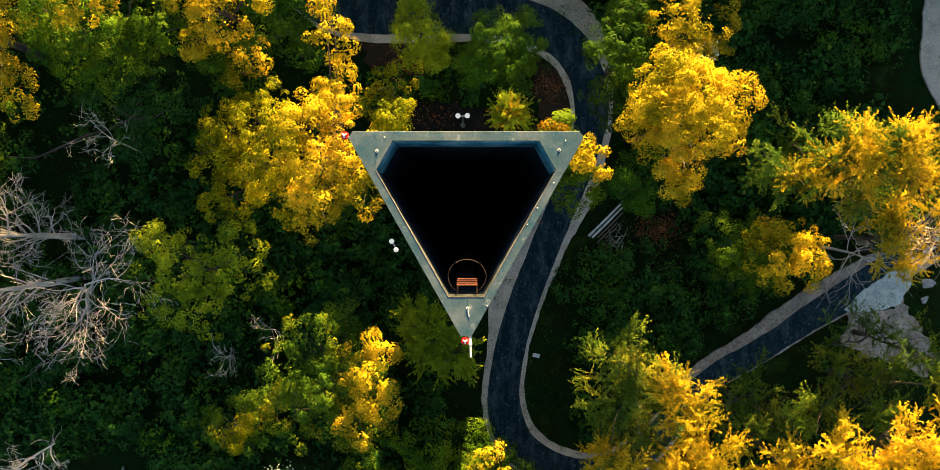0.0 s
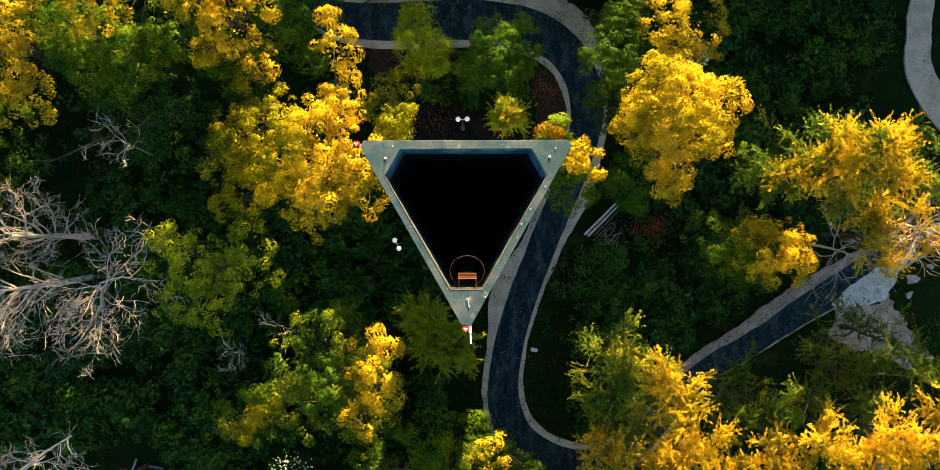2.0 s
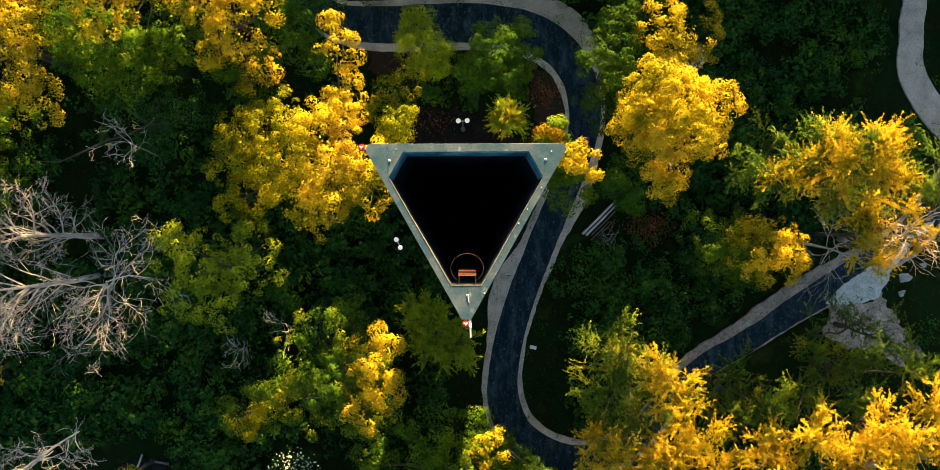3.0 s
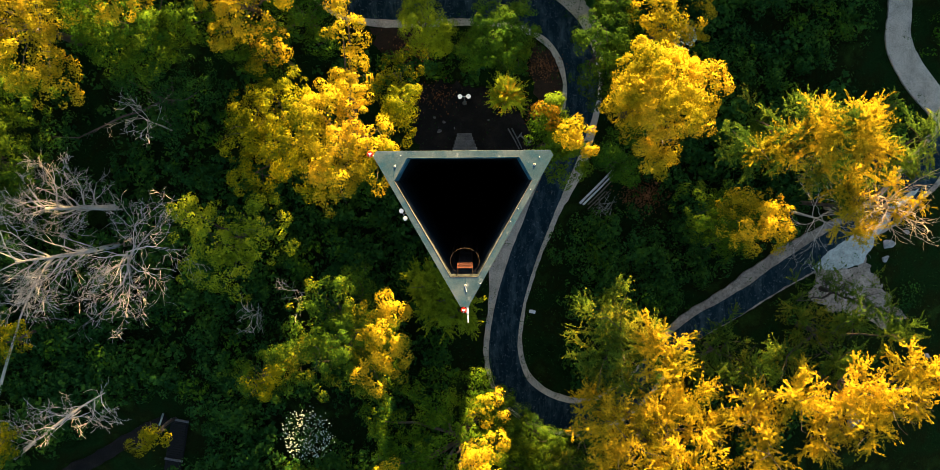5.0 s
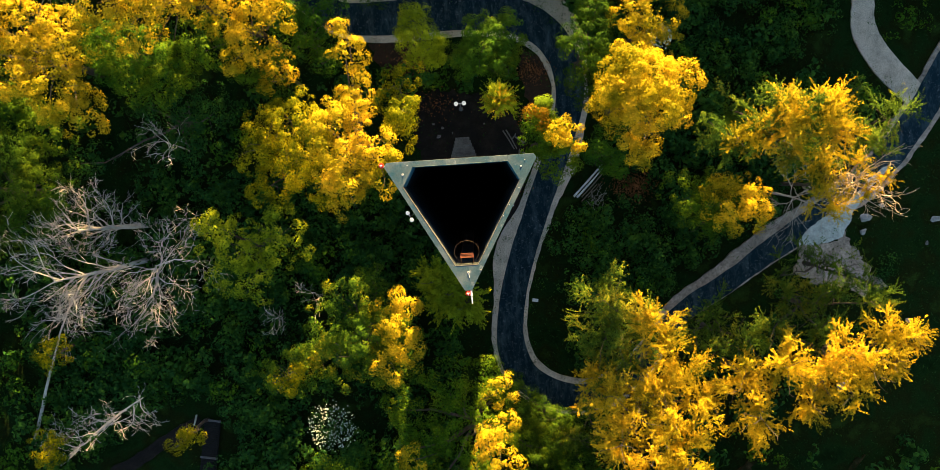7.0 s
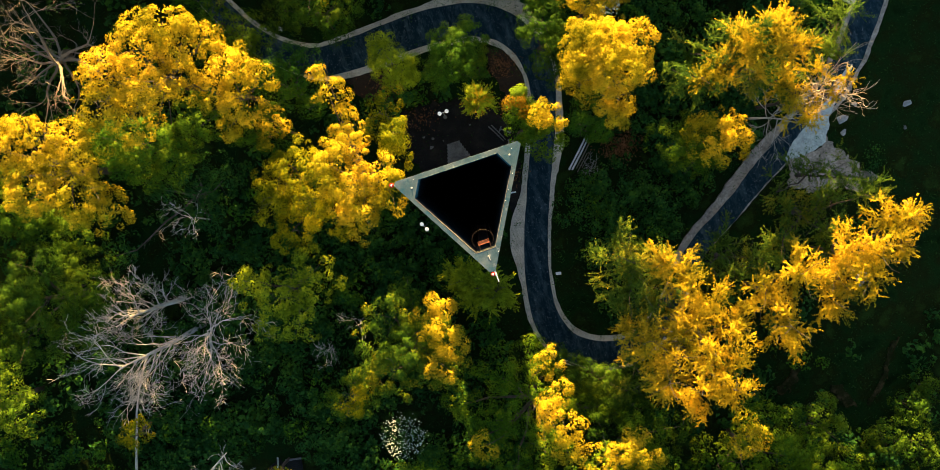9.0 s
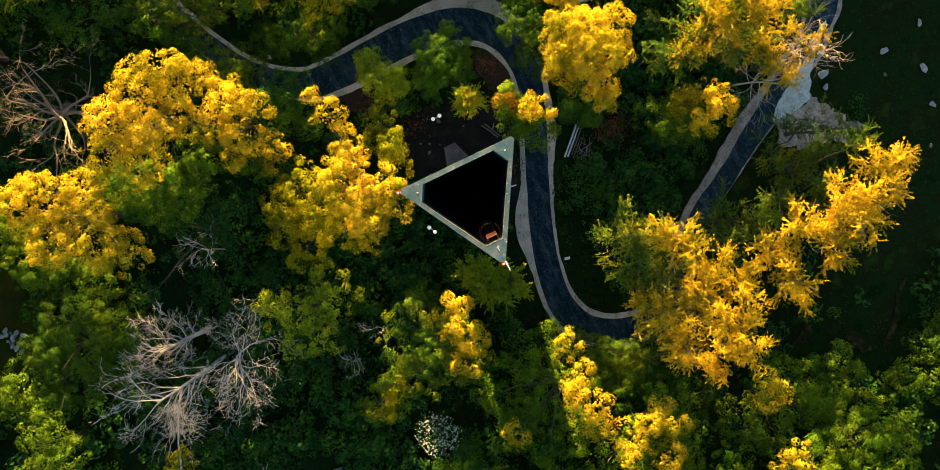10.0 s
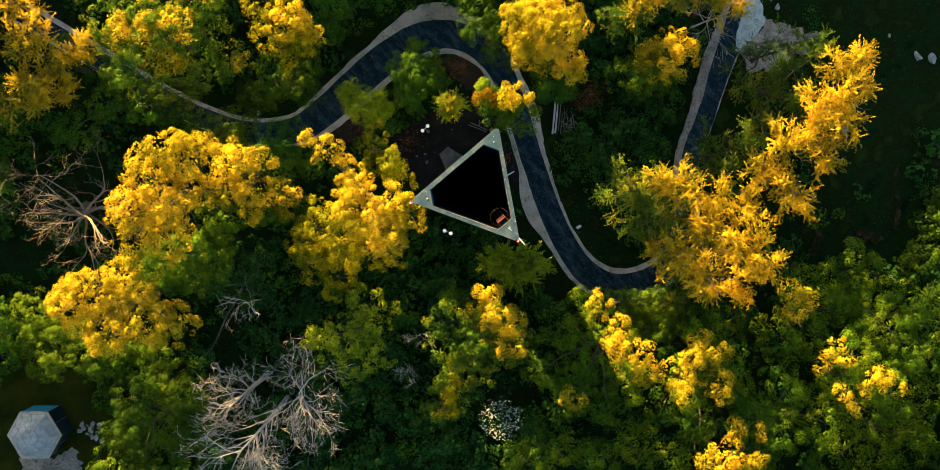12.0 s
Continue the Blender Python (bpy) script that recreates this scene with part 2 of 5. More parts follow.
PANEL = surface("whitish_dome_panel", [(0.30, 0.33, 0.31), (0.46, 0.49, 0.46), (0.62, 0.64, 0.60)], 2.2, 14, 0.5, 0, 0.1, 0.004)
GLASSY = surface("dark_glazing", [(0.01, 0.03, 0.05), (0.03, 0.06, 0.08)], 1.2, 14, 0.2, 0, 0.05, 0.002)
PANEL_BLUE = surface("blue_dome_panel", [(0.02, 0.30, 0.46), (0.05, 0.42, 0.58)], 1.2, 14, 0.45, 0, 0.1, 0.004)


# ---- mesh helpers ----
def part(name, bm, mat, parent=None, label=""):
    """One mesh object from a bmesh, or from (verts, faces), under a thing or a part."""
    me = bpy.data.meshes.new(name)
    if isinstance(bm, tuple):
        v, f = bm
        me.from_pydata(v if isinstance(v, list) else v.tolist(), [], f if isinstance(f, list) else f.tolist())
    else:
        bm.to_mesh(me)
        bm.free()
    me.update()
    me.materials.append(mat)
    ob = new(name, me)
    if parent is not None:
        ob.parent = parent
    if label:
        tagged(ob, label)
    return ob


def thing(name, at=(0, 0, 0), turn=0.0, **tags):
    e = new(name)
    e.empty_display_size = 0.3
    e.matrix_world = pose(*at, 0, 0, turn)
    return tagged(e, **tags)


def prism(outline, z0, z1, bevel=0.0):
    """A solid from an outline in plan."""
    bm = bmesh.new()
    low = [bm.verts.new((x, y, z0)) for x, y in outline]
    high = [bm.verts.new((x, y, z1)) for x, y in outline]
    n = len(outline)
    bm.faces.new(low[::-1])
    bm.faces.new(high)
    for i in range(n):
        bm.faces.new((low[i], low[(i + 1) % n], high[(i + 1) % n], high[i]))
    bmesh.ops.recalc_face_normals(bm, faces=bm.faces)
    if bevel:
        bmesh.ops.bevel(bm, geom=bm.edges[:], offset=bevel, segments=1, affect="EDGES")
    return bm


def hoop_prism(outer, inner, z0, z1):
    """A flat ring between two outlines."""
    n = len(outer)
    v = [(x, y, z) for z in (z0, z1) for ring in (outer, inner) for x, y in ring]
    f = []
    for i in range(n):
        j = (i + 1) % n
        f += [(i, j, n + j, n + i)[::-1], (2 * n + i, 2 * n + j, 3 * n + j, 3 * n + i), (i, j, 2 * n + j, 2 * n + i), (n + i, n + j, 3 * n + j, 3 * n + i)[::-1]]
    return v, f


def box(cx, cy, cz, sx, sy, sz, bevel=0.0):
    return prism([(cx - sx / 2, cy - sy / 2), (cx + sx / 2, cy - sy / 2), (cx + sx / 2, cy + sy / 2), (cx - sx / 2, cy + sy / 2)], cz - sz / 2, cz + sz / 2, bevel)


def tubes(runs, sides=6):
    """Tapered tubes: each run is a list of (point, radius)."""
    verts, faces = [], []
    for run in runs:
        base = len(verts)
        for i, (p, r) in enumerate(run):
            p = Vector(p)
            d = Vector(run[min(i + 1, len(run) - 1)][0]) - Vector(run[max(i - 1, 0)][0])
            d = d.normalized() if d.length > 1e-6 else Vector((0, 0, 1))
            a = d.orthogonal().normalized()
            b = d.cross(a)
            for k in range(sides):
                w = 2 * math.pi * k / sides
                verts.append(tuple(p + (a * math.cos(w) + b * math.sin(w)) * r))
        for i in range(len(run) - 1):
            for k in range(sides):
                q = (k + 1) % sides
                faces.append((base + i * sides + k, base + i * sides + q, base + (i + 1) * sides + q, base + (i + 1) * sides + k))
        faces.append(tuple(base + k for k in range(sides))[::-1])
        faces.append(tuple(base + (len(run) - 1) * sides + k for k in range(sides)))
    return verts, faces


def ball(r, at=(0, 0, 0), sub=3, squash=1.0):
    bm = bmesh.new()
    bmesh.ops.create_icosphere(bm, subdivisions=sub, radius=r, matrix=Matrix.Translation(at) @ Matrix.Diagonal((1, 1, squash, 1)))
    return bm


def smooth(ob):
    ob.data.polygons.foreach_set("use_smooth", [True] * len(ob.data.polygons))
    return ob


# ---- leaves ----
def unit(v):
    return v / np.maximum(np.linalg.norm(v, axis=1, keepdims=True), 1e-9)


def leaves(centres, normals, along, length, width):
    """One folded leaf for each centre. Returns vertices and quads."""
    n = len(centres)
    nn = unit(normals)
    u = unit(along - nn * (along * nn).sum(1, keepdims=True))
    w = np.cross(nn, u)
    l, h = length[:, None], width[:, None]
    v = np.stack([centres - u * l / 2, centres + w * h / 2 + nn * h * 0.18 - u * l * 0.05, centres + u * l / 2 - nn * l * 0.10, centres - w * h / 2 + nn * h * 0.18 - u * l * 0.05], 1).reshape(-1, 3)
    return v, np.arange(4 * n).reshape(-1, 4)


def bumps(d, seed, k=2.3):
    """Smooth lumps on directions: a few random waves."""
    rng = np.random.default_rng(seed)
    out = np.zeros(len(d))
    for _ in range(7):
        a = rng.normal(size=3) * k
        out += np.sin(d @ a + rng.uniform(0, 6.3))
    return out / 7


def lobe_puffs(lobe, rng, seed, per=2.3, size=0.095, fill=58, gaps=-0.28):
    """A leafy lobe: puffs of leaves over an uneven shell, with gaps."""
    x, y, z, r, rz = lobe
    n = int(per * 4 * math.pi * r * (r + rz) / 2)
    d = unit(rng.normal(size=(n, 3)))
    d = d[(d[:, 2] > -0.5) & (rng.uniform(size=n) < 0.70 + 0.45 * d[:, 2])]
    g = bumps(d, seed)
    keep = bumps(d, seed + 5, 6.5) > gaps
    d, g = d[keep], g[keep]
    rad = (0.90 + (0.85 if gaps > -0.6 else 0.35) * g + rng.uniform(-0.34, 0.12, len(d)))[:, None]
    c = np.array([x, y, z]) + d * rad * np.array([r, r, rz])
    pr = rng.uniform(0.24, 0.52, len(c))
    k = np.maximum(5, (fill * (pr / 0.3) ** 1.6).astype(int))
    idx = np.repeat(np.arange(len(c)), k)
    off = unit(rng.normal(size=(len(idx), 3))) * (rng.uniform(0.30, 1.0, len(idx)) ** 0.5)[:, None]
    off = np.where(((off * (d[idx] + np.array([0, 0, 0.8]))).sum(1) < -0.25)[:, None], -off, off)
    off[:, 2] *= 0.75
    pos = c[idx] + off * pr[idx][:, None]
    nor = d[idx] * 0.30 + np.array([0, 0, 0.32]) + off * 1.25 + rng.normal(size=(len(idx), 3)) * 0.14
    s = size * rng.uniform(0.7, 1.35, len(idx))
    outer = leaves(pos, nor, rng.normal(size=(len(idx), 3)), s, s * rng.uniform(0.58, 0.85, len(idx)))
    if r < 0.8:
        return outer
    # larger leaves further in, seen through the gaps
    n = int(10 * per * r * (r + rz) / 2)
    d = unit(rng.normal(size=(n, 3)) + np.array([0, 0, 0.5]))
    pos = np.array([x, y, z]) + d * rng.uniform(0.45, 0.78, (n, 1)) * np.array([r, r, rz])
    s = size * rng.uniform(1.6, 2.4, n)
    return joined([outer, leaves(pos, d + rng.normal(size=(n, 3)) * 0.5, rng.normal(size=(n, 3)), s, s * 0.7)])


def lobe_sprays(lobe, rng, seed, per=1.0, size=0.118, fill=None):
    """A feathery lobe: reaching boughs, each a ragged plume of sprays with narrow leaves."""
    x, y, z, r, rz = lobe
    nb = int((9 + 7 * r) * per)
    w = rng.uniform(0, 2 * math.pi, nb)
    lift = rng.uniform(-0.35, 1.0, nb)
    bd = unit(np.stack([np.cos(w), np.sin(w), lift], 1))
    root = np.array([x, y, z]) + unit(rng.normal(size=(nb, 3))) * rng.uniform(0.1, 0.55, (nb, 1)) * np.array([r, r, rz * 0.8])
    bl = rng.uniform(0.45, 0.95, nb) * r * np.where(lift > 0.4, 0.75, 1.0)
    ns = (bl * 12).astype(int) + 4
    bi = np.repeat(np.arange(nb), ns)
    s = rng.uniform(0.05, 1.0, len(bi)) ** 0.8
    start = root[bi] + bd[bi] * (bl[bi] * s)[:, None] + rng.normal(size=(len(bi), 3)) * np.array([0.17, 0.17, 0.10]) * (1.25 - s)[:, None] * r * 0.5
    way = unit(bd[bi] * 0.75 + rng.normal(size=(len(bi), 3)) * np.array([0.55, 0.55, 0.30]) + np.array([0, 0, 0.10]))
    reach = rng.uniform(0.32, 0.95, len(bi))
    k = (reach * 30).astype(int) + 4
    idx = np.repeat(np.arange(len(bi)), k)
    t = rng.uniform(0.0, 1.0, len(idx))
    pos = start[idx] + way[idx] * (reach[idx] * t)[:, None] + rng.normal(size=(len(idx), 3)) * 0.030
    al = way[idx] + rng.normal(size=(len(idx), 3)) * 0.38
    nor = np.array([0, 0, 0.8]) + bd[bi][idx] * 0.5 + rng.normal(size=(len(bi), 3))[idx] * 0.30 + rng.normal(size=(len(idx), 3)) * 0.15
    l = size * rng.uniform(0.6, 1.3, len(idx))
    return leaves(pos, nor, al, l, l * rng.uniform(0.22, 0.36, len(idx)))


def joined(pieces):
    vs, fs, at = [], [], 0
    for v, f in pieces:
        vs.append(v)
        fs.append(f + at)
        at += len(v)
    return np.concatenate(vs), np.concatenate(fs)


def leaf_object(name, data, mat, parent):
    v, f = data
    me = bpy.data.meshes.new(name)
    me.vertices.add(len(v))
    me.vertices.foreach_set("co", v.astype(np.float32).ravel())
    me.loops.add(f.size)
    me.loops.foreach_set("vertex_index", f.astype(np.int32).ravel())
    me.polygons.add(len(f))
    me.polygons.foreach_set("loop_start", np.arange(0, f.size, 4, dtype=np.int32))
    me.polygons.foreach_set("loop_total", np.full(len(f), 4, dtype=np.int32))
    me.update(calc_edges=True)
    me.materials.append(mat)
    ob = new(name, me)
    if parent is not None:
        ob.parent = parent
    return ob


def limb(a, b, r0, r1, rng, bend=0.12, steps=5):
    """A crooked limb from a to b."""
    a, b = Vector(a), Vector(b)
    out, drift = [], Vector((0, 0, 0))
    for i in range(steps + 1):
        s = i / steps
        drift += Vector(rng.normal(size=3)) * bend * (b - a).length / steps
        p = a.lerp(b, s) + drift * math.sin(math.pi * s)
        out.append((p, r0 + (r1 - r0) * s))
    return out


def tree(name, lobes, mat, seed, label, style="puffs", size=None, per=None, fill=None, base=None, group="", light_or_hue=(), light_or_hue_mat=None, gaps=None):
    """A tree from the lobes of its crown, each (x, y, z, radius, half height) in the world; the trunk stands under their middle."""
    rng = np.random.default_rng(seed)
    L = np.array(lobes, float)
    wts = L[:, 3] ** 2
    bx, by = base or tuple((L[:, :2] * wts[:, None]).sum(0) / wts.sum())
    t = thing(name, (bx, by, -0.1), label=label, category="tree", group=group)
    fork = max(1.0, (L[:, 2] - L[:, 4]).mean() * 0.75)
    r0 = 0.06 + 0.035 * math.sqrt(wts.sum())
    top = L[:, 2].max()
    trunk = limb((0, 0, 0), (0, 0, fork), r0 * 1.25, r0 * 0.8, rng, 0.05)
    part("trunk", tubes([trunk], 8), BARK, t)
    for x, y, z, r, rz in L:
        runs = []
        end = (x - bx, y - by, z + 0.35 * rz)
        main = limb((0, 0, fork * rng.uniform(0.8, 1.0)), end, r0 * 0.55, 0.04, rng, 0.14)
        runs.append(main)
        for _ in range(int(4 + 2 * r) if not fill else 2):
            q = main[rng.integers(2, len(main))][0]
            d = Vector(rng.normal(size=3))
            d.z = abs(d.z) * 0.6 + 0.1
            d = d.normalized() * r * rng.uniform(0.7, 1.0)
            runs.append(limb(q, q + d, 0.026, 0.010, rng, 0.2, 3))
        part("limb", tubes(runs, 4), BARK, t)
    make = lobe_puffs if style == "puffs" else lobe_sprays
    kw = {"size": size} if size else {}
    if per:
        kw["per"] = per
    if fill:
        kw["fill"] = fill
    if gaps:
        kw["gaps"] = gaps
    data = joined([make((x - bx, y - by, z, r, rz), rng, seed * 13 + i, **kw) for i, (x, y, z, r, rz) in enumerate(L)])
    leaf_object("crown", data, mat, t)
    # these lobes put sunlit and shaded boughs into leaf colour; one set is orange
    if light_or_hue:
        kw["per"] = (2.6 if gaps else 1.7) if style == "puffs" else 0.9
        data = joined([make((x - bx, y - by, z - 0.55, r * 1.35, rz * 1.3), rng, seed * 17 + i, **kw) for i, (x, y, z, r, rz) in enumerate(light_or_hue)])
        tagged(leaf_object("crown", data, light_or_hue_mat or GOLD, t), "green leaves that stand for the shaded side" if light_or_hue_mat in (LIME, OLIVE, YELLOW) else "orange leaves at the top" if light_or_hue_mat == ORANGE else "golden leaves in the colour of sunlit boughs")
        part("limb", tubes([limb((0, 0, fork), (x - bx, y - by, z - 0.6), 0.06, 0.02, rng, 0.14) for x, y, z, r, rz in light_or_hue], 4), BARK, t)
    return t


def dead_runs(rng, start, way, length, radius, depth, runs, spread=0.65, curl=0.25):
    """Bare branches: each bends along its way and forks into thinner ones."""
    steps = 6
    p, d = Vector(start), Vector(way).normalized()
    run = [(p.copy(), radius)]
    for i in range(steps):
        d = (d + Vector(rng.normal(size=3)) * curl).normalized()
        p = p + d * length / steps
        rr = max(0.008, radius * (1 - 0.75 * (i + 1) / steps))
        run.append((p.copy(), rr))
        if depth > 0 and i > 0 and rng.uniform() < (0.70 if i < steps - 1 else 1.0):
            side = (d + Vector(rng.normal(size=3)) * spread).normalized()
            dead_runs(rng, p, side, length * rng.uniform(0.40, 0.70), rr * 0.62, depth - 1, runs, spread, curl)
    runs.append(run)


# ---- ground, paths ----
def spline(points, step=0.3):
    """A smooth line through points in plan."""
    P = [np.array(p, float) for p in points]
    P = [2 * P[0] - P[1]] + P + [2 * P[-1] - P[-2]]
    out = []
    for i in range(1, len(P) - 2):
        a, b, c, d = P[i - 1], P[i], P[i + 1], P[i + 2]
        n = max(2, int(np.linalg.norm(c - b) / step))
        for k in range(n):
            s = k / n
            out.append(0.5 * (2 * b + (c - a) * s + (2 * a - 5 * b + 4 * c - d) * s * s + (3 * b - a - 3 * c + d) * s ** 3))
    out.append(P[-2])
    return np.array(out)


def ribbon(line, left, right, z, thick, rough, seed):
    """A slab along a line, with uneven edges. left, right: metres, one or a row of them along the line."""
    n = len(line)
    d = np.gradient(line, axis=0)
    d /= np.linalg.norm(d, axis=1, keepdims=True)
    nrm = np.stack([-d[:, 1], d[:, 0]], 1)
    lw, rw = left + np.zeros(n), right + np.zeros(n)
    jl = np.array([noise.noise((i * 0.19, seed, 0.0)) + 0.6 * noise.noise((i * 0.65, seed, 5.0)) + 0.4 * noise.noise((i * 1.7, seed, 3.0)) for i in range(n)]) * rough
    jr = np.array([noise.noise((i * 0.19, seed + 9, 0.0)) + 0.6 * noise.noise((i * 0.65, seed + 9, 5.0)) + 0.4 * noise.noise((i * 1.7, seed + 9, 3.0)) for i in range(n)]) * rough
    A, B = line + nrm * (lw + jl)[:, None], line - nrm * (rw + jr)[:, None]
    v, f = [], []
    for i in range(n):
        v += [(*A[i], z), (*(0.5 * A[i] + 0.5 * B[i]), z + 0.02), (*B[i], z), (*B[i], z - thick), (*A[i], z - thick)]
    for i in range(n - 1):
        a, b = 5 * i, 5 * i + 5
        f += [(a, a + 1, b + 1, b), (a + 1, a + 2, b + 2, b + 1), (a + 2, a + 3, b + 3, b + 2), (a + 4, a, b, b + 4)]
    f = [q[::-1] for q in f]
    return v, f


# each row: x, y, half width of the asphalt, gravel beyond it on the left and on the right
MAIN_ROWS = spline([(12.6, -11.6, 0.76, 0.2, 0.1), (10.8, -13.6, 0.85, 0.3, 0.2), (8.6, -14.9, 0.95, 0.3, 0.3), (6.4, -15.0, 1.0, 0.3, 0.38), (4.3, -14.2, 1.05, 0.3, 0.42),
                    (2.9, -12.8, 1.05, 0.3, 0.40), (2.33, -11.0, 1.02, 0.32, 0.34), (2.36, -9.2, 0.94, 0.4, 0.26), (2.72, -7.2, 0.92, 0.5, 0.24), (3.3, -5.1, 0.90, 1.05, 0.24), (4.0, -3.2, 0.88, 0.95, 0.28),
                    (4.75, -1.3, 0.88, 0.42, 0.36), (5.5, 0.5, 0.88, 0.42, 0.52), (6.3, 2.4, 0.88, 0.36, 0.75), (7.05, 4.4, 0.92, 0.3, 0.5), (7.6, 6.6, 1.0, 0.3, 0.32), (7.55, 8.3, 1.05, 0.32, 0.4),
                    (7.05, 9.9, 1.08, 0.38, 0.75), (6.1, 11.25, 1.15, 0.42, 1.35), (4.6, 12.25, 1.22, 0.42, 1.35), (2.8, 12.8, 1.25, 0.42, 0.8), (0.3, 13.05, 1.26, 0.45, 0.45), (-2.6, 13.0, 1.24, 0.5, 0.4),
                    (-5.6, 12.95, 1.18, 0.5, 0.36), (-8.1, 13.2, 1.08, 0.25, 0.34), (-10.2, 14.45, 0.95, 0.05, 0.32), (-12.0, 16.3, 0.85, 0.05, 0.32), (-13.6, 19.0, 0.8, 0.05, 0.32), (-15.0, 22.2, 0.75, 0.05, 0.36),
                    (-16.4, 26.2, 0.7, 0.2, 0.4), (-17.8, 30.4, 0.7, 0.2, 0.4), (-19.4, 35.0, 0.7, 0.2, 0.4)])
EAST_ROWS = spline([(13.2, -11.0, 0.75, 0.5, 0.05), (15.0, -9.2, 0.75, 0.55, 0.05), (17.9, -7.5, 0.72, 0.65, 0.08), (20.0, -6.15, 0.74, 0.85, 0.12), (22.0, -4.85, 0.84, 0.8, 0.1), (24.2, -3.55, 0.92, 0.55, 0.2), (26.2, -2.3, 0.95, 0.45, 0.2),
                    (28.4, -0.75, 0.95, 0.4, 0.25), (30.6, 1.6, 1.0, 0.35, 0.3), (32.6, 4.2, 1.0, 0.35, 0.35), (34.6, 7.4, 1.0, 0.3, 0.35), (37.0, 11.2, 1.0, 0.3, 0.35), (41.0, 17.0, 1.0, 0.3, 0.35)])
NORTHEAST_ROWS = spline([(29.4, 19.0, 0.75), (28.9, 14.8, 0.78), (28.55, 11.6, 0.78), (28.65, 9.8, 0.88), (29.55, 8.0, 0.92), (30.85, 6.4, 0.9), (32.1, 5.0, 0.85)])
MAIN, EAST, NORTHEAST = MAIN_ROWS[:, :2], EAST_ROWS[:, :2], NORTHEAST_ROWS[:, :2]
SOUTHWEST = spline([(-35.0, -22.5), (-28.5, -19.2), (-25.5, -17.7), (-22.8, -16.1), (-20.6, -15.0)])
ALL_PATHS = np.concatenate([MAIN, EAST, NORTHEAST, SOUTHWEST])


def path_distance(x, y):
    return float(np.sqrt(((ALL_PATHS - (x, y)) ** 2).sum(1)).min())


def ground_height(x, y):
    far = max(0.0, math.hypot(x, y) - 70)
    return -0.03 - 0.14 * (0.5 + 0.5 * noise.noise((x * 0.12, y * 0.12, 3.0))) - 0.10 * (0.5 + 0.5 * noise.noise((x * 0.6, y * 0.6, 1.0))) + min(far * 0.02, 6.0) * (0.5 + 0.5 * noise.noise((x * 0.006, y * 0.006, 7.0)))


def build_ground():
    ticks = sorted({round(a, 2) for a in np.concatenate([np.arange(-54, 54.1, 1.0), np.linspace(54, 110, 20), -np.linspace(54, 110, 20), np.geomspace(110, 2500, 14), -np.geomspace(110, 2500, 14)])})
    n = len(ticks)
    v = [(x, y, ground_height(x, y)) for y in ticks for x in ticks]
    f = [(j * n + i, j * n + i + 1, (j + 1) * n + i + 1, (j + 1) * n + i) for j in range(n - 1) for i in range(n - 1)]
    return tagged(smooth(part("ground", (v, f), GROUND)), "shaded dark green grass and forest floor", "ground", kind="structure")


build_ground()

MAIN_HALF, EAST_HALF = MAIN_ROWS[:, 2], EAST_ROWS[:, 2]
tagged(part("gravel_shoulder", ribbon(MAIN, MAIN_HALF + MAIN_ROWS[:, 3], MAIN_HALF + MAIN_ROWS[:, 4], 0.03, 0.30, 0.10, 1.0), GRAVEL), "pale gravel edging beside the winding footpath", "gravel", kind="structure")
tagged(part("path", ribbon(MAIN, MAIN_HALF, MAIN_HALF, 0.06, 0.2, 0.05, 2.0), ASPHALT), "worn dark asphalt footpath winding past the tower", "path", kind="structure")
tagged(part("gravel_shoulder", ribbon(EAST, EAST_HALF + EAST_ROWS[:, 3], EAST_HALF + EAST_ROWS[:, 4], 0.026, 0.3, 0.16, 3.0), ROUGH_GRAVEL), "grey gravel edging beside a straight asphalt path", "gravel", kind="structure")
tagged(part("path", ribbon(EAST, EAST_HALF, EAST_HALF, 0.055, 0.2, 0.08, 4.0), SUNLIT_ASPHALT), "dark asphalt path under feathery yellow trees", "path", kind="structure")
tagged(part("gravel_path", ribbon(NORTHEAST, NORTHEAST_ROWS[:, 2], NORTHEAST_ROWS[:, 2], 0.036, 0.3, 0.10, 5.0), GRAVEL), "pale gravel path curving to the asphalt", "path", kind="structure")
tagged(part("dirt_path", ribbon(SOUTHWEST, 0.45, 0.45, 0.0, 0.2, 0.16, 6.0), SOIL), "narrow dark dirt path among undergrowth", "path", kind="structure")


def patch(name, outline, mat, z, label, category, seed=0.0, wobble=0.25):
    """A thin uneven patch on the ground."""
    ring = spline(list(outline) + [outline[0]], 0.12)[:-1]
    def shift(x, y, k):
        return wobble * (0.7 * noise.noise((x * 1.1, y * 1.1, k)) + 0.5 * noise.noise((x * 2.7, y * 2.7, k)) + 0.2 * noise.noise((x * 7.0, y * 7.0, k)))

    pts = [(x + shift(x, y, seed), y + shift(x, y, seed + 4)) for x, y in ring]
    c = np.mean(pts, axis=0)
    v = [(*c, z + 0.03)] + [(x, y, z) for x, y in pts] + [(x, y, z - 0.3) for x, y in pts]
    n = len(pts)
    f = [(0, 1 + i, 1 + (i + 1) % n) for i in range(n)] + [(1 + i, 1 + n + i, 1 + n + (i + 1) % n, 1 + (i + 1) % n) for i in range(n)]
    return tagged(part(name, (v, f), mat), label, category, kind="structure")


